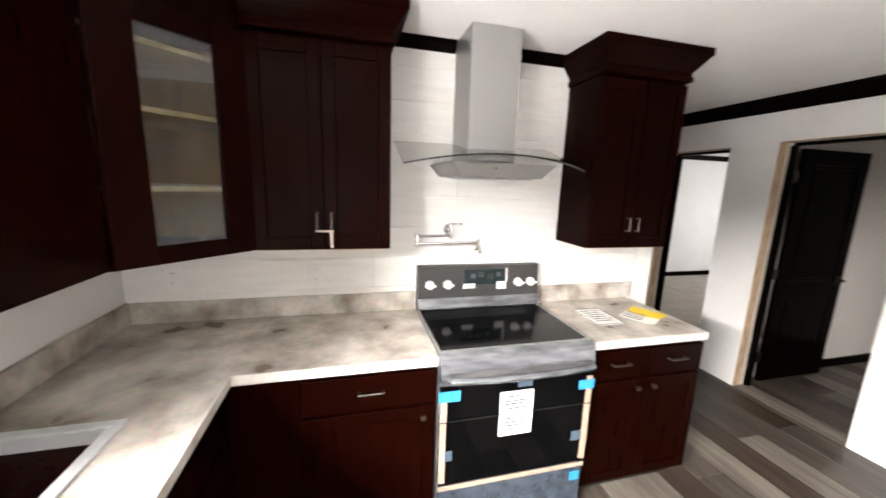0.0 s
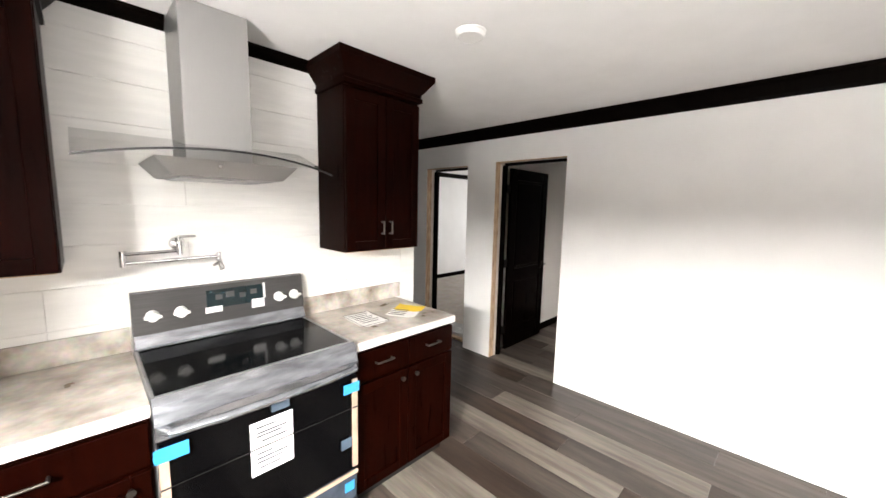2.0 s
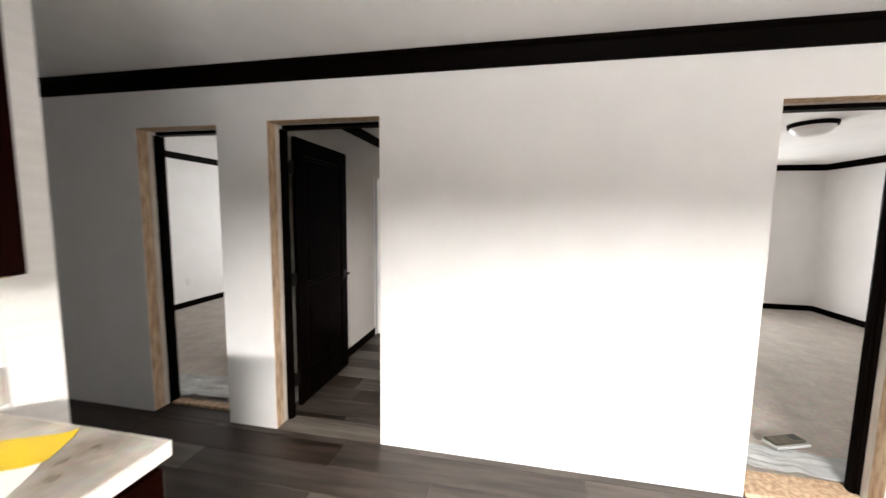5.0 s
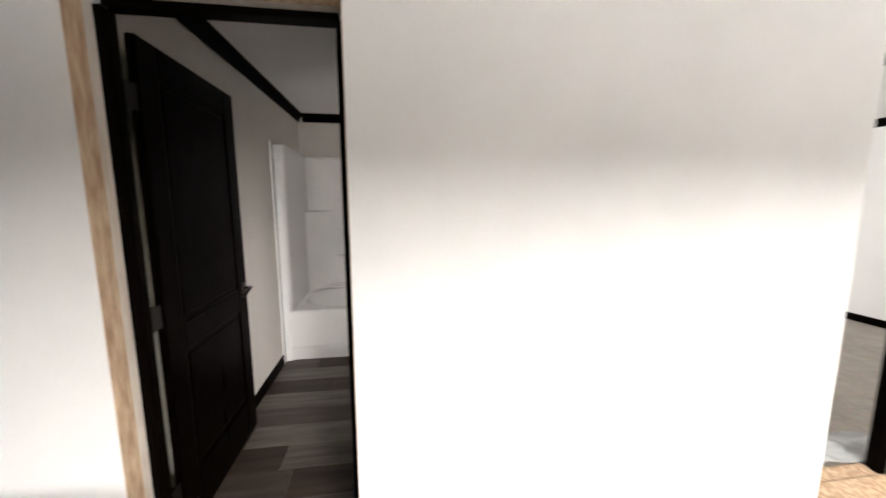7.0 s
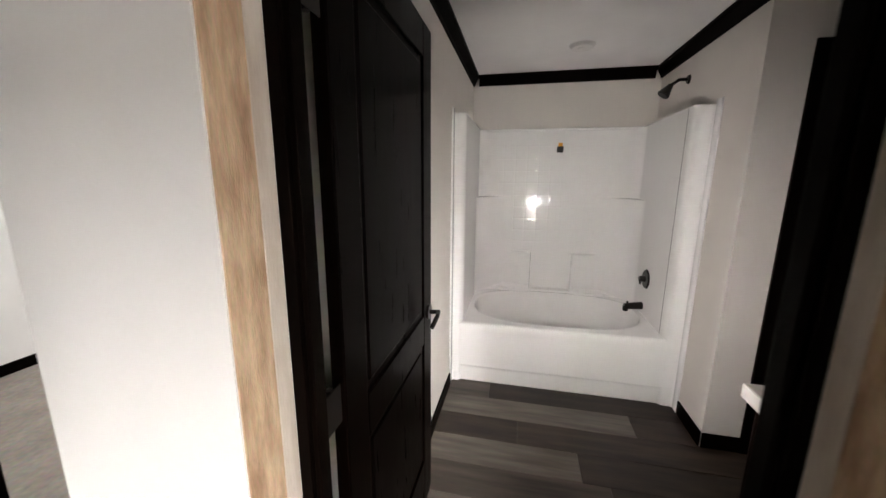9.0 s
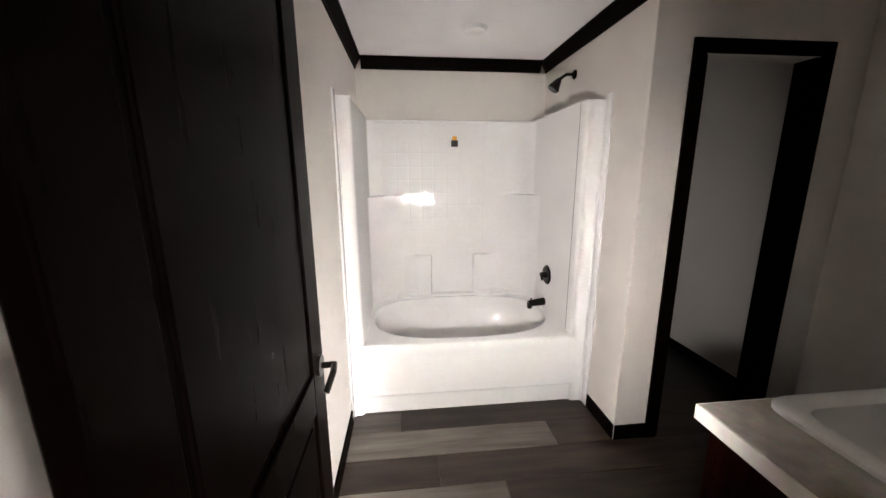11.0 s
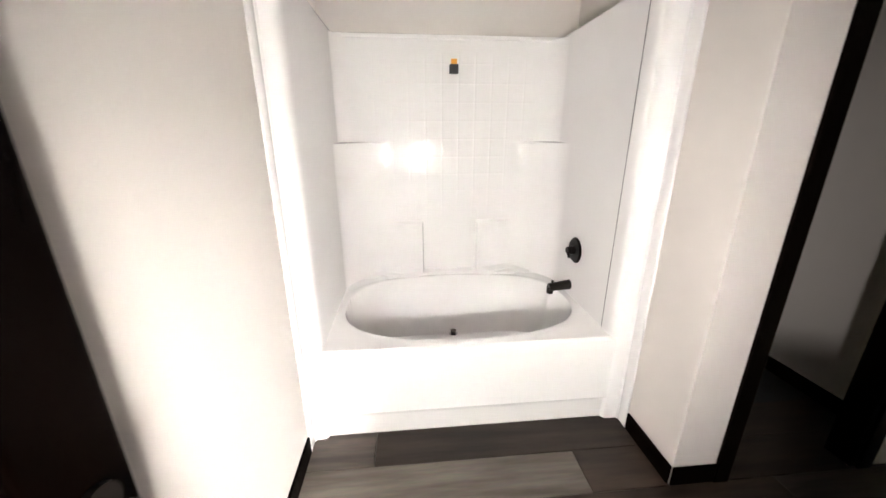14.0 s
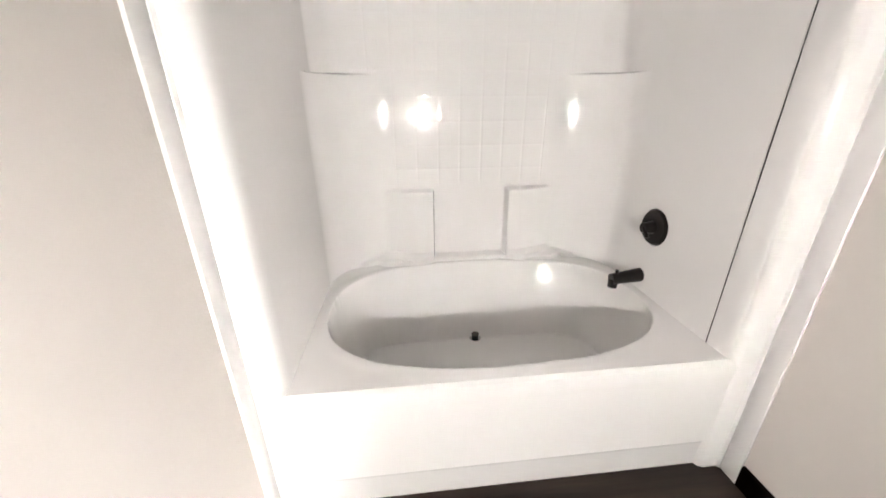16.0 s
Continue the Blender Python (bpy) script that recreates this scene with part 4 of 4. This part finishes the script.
part("drain", rod((2.69, YC, 0.117), (2.69, YC, 0.122), 0.028, seg=24), CHROME, tub, "chrome drain ring", True)
part("drain_plug", rod((2.69, YC, 0.1215), (2.69, YC, 0.139), 0.016, seg=20), BLACK, tub, "black drain stopper", True)
part("stopper_cap", rod((2.69, YC, 0.1392), (2.69, YC, 0.144), 0.0185, seg=24), NICKEL, tub, "pale metal stopper cap", True)
part("panel_seam", box(2.118, 2.1205, YI1 - 0.001, YI1 + 0.0015, RIM, STOP), GUARD, tub, "fine dark seam line")

bt = thing("tub_faucet", "oil-rubbed bronze tub spout and pressure valve", "tap", (2.48, YI1, 0.6))
bm = rod((2.475, YI1 - 0.001, 0.745), (2.475, YI1 + 0.010, 0.745), 0.075, 0.066, 32)
part("valve_plate", bm, BRONZE, bt, "round bronze escutcheon", True)
part("valve_hub", rod((2.475, YI1 + 0.01, 0.745), (2.475, YI1 + 0.05, 0.745), 0.026, 0.02, 20), BRONZE, bt, "", True)
part("valve_lever", tube([(2.475, YI1 + 0.045, 0.745), (2.44, YI1 + 0.05, 0.715)], 0.008), BRONZE, bt, "", True)
bm = rod((2.50, YI1 - 0.002, 0.525), (2.50, YI1 + 0.125, 0.51), 0.030, 0.024, 20)
rod((2.50, YI1 + 0.115, 0.515), (2.50, YI1 + 0.115, 0.475), 0.021, 0.019, 16, bm)
part("spout", bm, BRONZE, bt, "short bronze tub spout", True)
part("diverter", rod((2.50, YI1 + 0.105, 0.53), (2.50, YI1 + 0.105, 0.552), 0.005, 0.008), BRONZE, bt, "", True)

sh = thing("shower_head", "oil-rubbed bronze shower head on a bent arm", "shower head", (2.44, -1.31, 2.12))
part("flange", rod((2.44, -1.3095, 2.135), (2.44, -1.298, 2.135), 0.03, 0.024, 20), BRONZE, sh, "", True)
part("arm", tube([(2.44, -1.30, 2.135), (2.44, -1.25, 2.135), (2.44, -1.20, 2.10)], 0.0105), BRONZE, sh, "", True)
part("head", rod((2.44, -1.205, 2.105), (2.44, -1.165, 2.045), 0.016, 0.040, 24), BRONZE, sh, "", True)
part("face", rod((2.44, -1.166, 2.046), (2.44, -1.160, 2.037), 0.040, 0.036, 24), BLACK, sh, "", True)

hk = thing("surround_tag", "small black bracket with an orange tag on the tub wall", "bracket", (2.92, -0.566, 1.735))
part("bracket", box(2.905, 2.932, -0.592, -0.540, 1.705, 1.755, 0.003), BLACK, hk)
part("tag", box(2.92, 2.931, -0.585, -0.550, 1.7555, 1.785, 0.002), ORANGE, hk, "orange plastic tag")

sd = thing("ceiling_vent", "round white ceiling fitting above the tub", "ceiling fitting", (2.35, -0.61, BATH_CEIL))
part("plate", rod((2.35, -0.61, BATH_CEIL - 0.001), (2.35, -0.61, BATH_CEIL - 0.022), 0.085, 0.07, 32), WHITEP, sd, "", True)
part("centre", rod((2.35, -0.61, BATH_CEIL - 0.022), (2.35, -0.61, BATH_CEIL - 0.03), 0.04, 0.03, 24), WHITEP, sd, "", True)

# vanity
va = thing("bathroom_vanity", "dark espresso vanity cabinet standing beside the bathroom door", "vanity", (0.5, -1.6, 0))
part("body", boxes([(WT + 0.02, 0.74, BS + 0.004, -0.965, 0.10, 0.70), (0.72, 0.74, BS + 0.004, -0.965, 0.7005, 0.829), (WT + 0.02, 0.7195, -0.985, -0.965, 0.7005, 0.829),
                    (WT + 0.02, 0.7195, BS + 0.004, -1.70, 0.7005, 0.829)], 0.002), ESPRESSO, va)
part("toe_kick", box(WT + 0.02, 0.68, BS + 0.004, -0.975, 0, 0.10), BLACK, va)
for y0, y1 in ((-1.45, -0.975), (-1.94, -1.455), (-2.42, -1.945)):
    part("cabinet_door", box(0.741, 0.759, y0, y1, 0.115, 0.815, 0.004), ESPRESSO, va)
vt = thing("vanity_top", "beige-grey stone-look laminate vanity top with pale edge", "countertop", (0.5, -1.6, 0.83))
part("worktop", slab([WT + 0.018, 0.285, 0.745, 0.775], [BS + 0.003, -1.617, -1.138, -0.950], [(i, j) for i in range(3) for j in range(3) if (i, j) != (1, 1)], 0.83, 0.873),
     LAMINATE, vt)
part("front_edge", boxes([(WT + 0.018, 0.7755, -0.9498, -0.943, 0.828, 0.872), (0.7752, 0.782, BS + 0.003, -0.943, 0.828, 0.872)], 0.002), EDGE, vt, "pale laminate edge band")
bm = bmesh.new()
rings = []
for inset, z in ((0.0, 0.874), (0.0, 0.886), (0.007, 0.891), (0.048, 0.891), (0.058, 0.885), (0.070, 0.80), (0.10, 0.738), (0.17, 0.728)):
    ring = []
    for k in range(56):
        c, d = math.cos(k * math.tau / 56), math.sin(k * math.tau / 56)
        ring.append(bm.verts.new((0.515 + (0.253 - inset) * math.copysign(abs(c) ** 0.22, c), -1.3775 + (0.2625 - inset) * math.copysign(abs(d) ** 0.22, d), z)))
    rings.append(ring)
for a, b in zip(rings, rings[1:]):
    for k in range(56):
        bm.faces.new((a[k], a[(k + 1) % 56], b[(k + 1) % 56], b[k]))
bm.faces.new(rings[-1])
basin = thing("wash_basin", "white rectangular drop-in basin with raised rim in the vanity top", "basin", (0.515, -1.3775, 0.874))
part("bowl", bm, ACRYLIC, basin, "", True)
part("drain", rod((0.515, -1.3775, 0.7285), (0.515, -1.3775, 0.732), 0.024, seg=24), CHROME, basin, "", True)

# ---- beyond the openings ----
cl = thing("flush_ceiling_light", "flush ceiling light with frosted glass dome and dark rim", "ceiling light", (1.75, -4.0, 2.33))
part("rim", rod((1.75, -4.0, 2.329), (1.75, -4.0, 2.295), 0.17, 0.165, 36), CASING, cl, "dark bronze rim", True)
bm = bmesh.new()
bmesh.ops.create_uvsphere(bm, u_segments=32, v_segments=16, radius=1.0, matrix=Matrix.Translation((1.75, -4.0, 2.297)) @ Matrix.Diagonal((0.15, 0.15, 0.085, 1)))
bmesh.ops.delete(bm, geom=[v for v in bm.verts if v.co.z > 2.298], context="VERTS")
part("dome", bm, WHITEP, cl, "frosted white dome", True)

PLASTIC = mat("cloudy_plastic", (0.47, 0.48, 0.47), 0.25, spread=0.05, scale=9, bump=0.5, bump_scale=30)


def scrap(label, x, y, w, l, turn_z, seed):
    sc = thing("plastic_scrap", label, "plastic", (x, y, 0.012), "plastic scraps on the carpets")
    bm = bmesh.new()
    bmesh.ops.create_grid(bm, x_segments=22, y_segments=18, size=0.5,
                          matrix=Matrix.Translation((x, y, 0.03)) @ Matrix.Rotation(turn_z, 4, "Z") @ Matrix.Diagonal((w, l, 1, 1)))
    for v in bm.verts:
        q = v.co + Vector((seed, seed, 0))
        v.co.z += 0.03 * abs(noise.noise(q * 13)) + 0.010 * noise.noise(q * 37) - 0.006
        v.co.x += 0.02 * noise.noise(q * 9)
        v.co.y += 0.02 * noise.noise(q * 8 + Vector((5, 0, 0)))
    r = bmesh.ops.extrude_face_region(bm, geom=bm.faces[:])
    bmesh.ops.translate(bm, verts=[v for v in r["geom"] if isinstance(v, bmesh.types.BMVert)], vec=(0, 0, -0.003))
    part("sheet", bm, PLASTIC, sc, "", True)
    return sc


scrap("cloudy protective plastic sheet crumpled on the bedroom carpet", 0.37, 1.02, 0.34, 1.25, 0.12, 3.0)
scrap("cloudy protective plastic sheet crumpled on the living room carpet", 0.34, -3.1, 0.24, 0.95, -0.1, 8.0)
pk = thing("small_package", "small dark olive-brown package in a cloudy tray on the carpet", "package", (0.51, -3.21, 0.03))


def pack(x0, x1, y0, y1, z0, z1):
    bm = box(x0, x1, y0, y1, z0, z1, 0.003)
    bm.transform(Matrix.Translation((0.51, -3.21, 0.035)) @ Matrix.Rotation(0.35, 4, "Z"))
    return bm


part("tray", pack(-0.05, 0.05, -0.13, 0.13, 0.0, 0.018), PLASTIC, pk, "cloudy plastic tray")
part("wrapper", pack(-0.035, 0.045, -0.11, 0.12, 0.0185, 0.034), OLIVE, pk, "dark olive-brown printed wrapper")
part("label", pack(-0.02, 0.03, -0.09, -0.04, 0.0345, 0.036), BLACK, pk, "dark printed label")

# bright hazy distance outside the windows
glow = bpy.data.materials.new("white_sky_glow")
glow.use_nodes = True
gb = glow.node_tree.nodes["Principled BSDF"]
gb.inputs["Base Color"].default_value = (0.8, 0.8, 0.8, 1)
gb.inputs["Emission Color"].default_value, gb.inputs["Emission Strength"].default_value = (1, 0.99, 0.97, 1), 2.5
structure("backdrop", box(9.0, 9.1, -14, 8, -0.6, 7), glow, "plain white overcast distance outside the windows", "backdrop")

# outside ground
structure("ground", box(-60, 60, -60, 60, -0.7, -0.6), mat("dry_grass", (0.16, 0.15, 0.08), 0.95, scale=3, second=(0.10, 0.10, 0.05), bump=0.6), "dry grassy ground outside", "ground")

# ---- pieces: planks and shiplap ----
plank_mesh = {}


def plank(parent, x0, x1, y0, y1, tone):
    key = (round(x1 - x0, 3), round(y1 - y0, 3), tone)
    if key not in plank_mesh:
        w, l, _ = key
        bm = bmesh.new()
        bx(bm, 0.0006, w - 0.0006, 0.0006, l - 0.0006, -0.006, 0.0)
        top = [e for e in bm.edges if all(abs(v.co.z) < 1e-6 for v in e.verts)]
        bmesh.ops.bevel(bm, geom=top, offset=0.0016, segments=1, affect="EDGES")
        me = bpy.data.meshes.new("plank")
        bm.to_mesh(me)
        bm.free()
        me.materials.append(PLANKS[tone])
        plank_mesh[key] = me
    ob = new("plank", plank_mesh[key])
    ob.parent = parent
    ob.location = (x0, y0, 0)
    return ob


PLANK_W, PLANK_L = 0.2, 1.47
DARK, MID, LIGHT = 0, 1, 2


def lay(parent, x0, x1, y0, y1, seed, phase, rows=None):
    """Planks along y whose long joints pass through x = phase. rows: for a row that begins at x, a cross joint and the tones of the
    planks south and north of it."""
    rnd = random.Random(seed)
    x = phase - PLANK_W * math.ceil((phase - x0) / PLANK_W - 1e-6)
    while x < x1 - 1e-4:
        a, b = max(x, x0), min(x + PLANK_W, x1)
        joint, south, north = y0 + rnd.uniform(0, PLANK_L), None, None
        for at, spec in (rows or {}).items():
            if abs(at - x) < 0.05:
                joint, south, north = spec
        y = joint - PLANK_L * math.ceil((joint - y0) / PLANK_L)
        while y < y1 - 1e-4:
            tone = rnd.choice((DARK, DARK, MID, MID, MID, LIGHT))
            if abs(y - joint) < 0.01 and north is not None:
                tone = north
            if abs(y + PLANK_L - joint) < 0.01 and south is not None:
                tone = south
            c, d = max(y, y0), min(y + PLANK_L, y1)
            if b - a > 0.004 and d - c > 0.004:
                plank(parent, a, b, c, d, tone)
            y += PLANK_L
        x += PLANK_W


lay(kitchen_floor, WEST, 0.0, SOUTH, NORTH, 4, -0.455,
    {-1.655: (-0.30, LIGHT, DARK), -1.455: (-1.62, MID, DARK), -1.255: (-0.62, MID, MID), -1.055: (-1.525, DARK, LIGHT), -0.855: (-1.1, MID, DARK),
     -0.655: (-1.884, DARK, LIGHT), -0.455: (-1.03, MID, MID), -0.255: (-0.40, MID, DARK), -0.055: (-0.9, MID, MID)})
lay(kitchen_floor, 0.0, WT, D2[0] + 0.0, D2[1], 5, 0.145)
lay(kitchen_floor, 0.0, 0.119, D1[0], D1[1], 6, 0.145)
lay(bath_floor, WT, TF + 0.02, BS, BN, 9, 1.642,
    {1.842: (-0.10, DARK, MID), 1.642: (-0.985, DARK, LIGHT), 1.442: (-0.30, DARK, DARK), 1.242: (-0.622, DARK, LIGHT), 1.042: (-0.75, DARK, MID)})

shiplap = thing("shiplap_cladding", "white painted horizontal shiplap boards behind the range", "cladding", (-2.7, -0.006, 1.0))
shiplap["kind"] = "structure"
z = 0.90
while z < CEIL_Z - 0.02:
    for x0, x1 in ((-3.9 if z > 2 else WEST + 0.013, -2.62), (-2.62, -1.325)) if int(z * 100) % 2 else ((WEST + 0.013, -3.1), (-3.1, -1.325)):
        part("board", box(x0 + 0.0006, x1 - 0.0006, -0.013, -0.001, z + 0.0005, min(z + 0.1689, CEIL_Z - 0.001), 0.0010), SHIPLAP, shiplap)
    z += 0.1695
part("end_board", box(-1.323, -1.191, -0.0145, -0.001, 0.0, CEIL_Z - 0.001, 0.002), SHIPLAP, shiplap, "plain white upright board that ends the cladding")
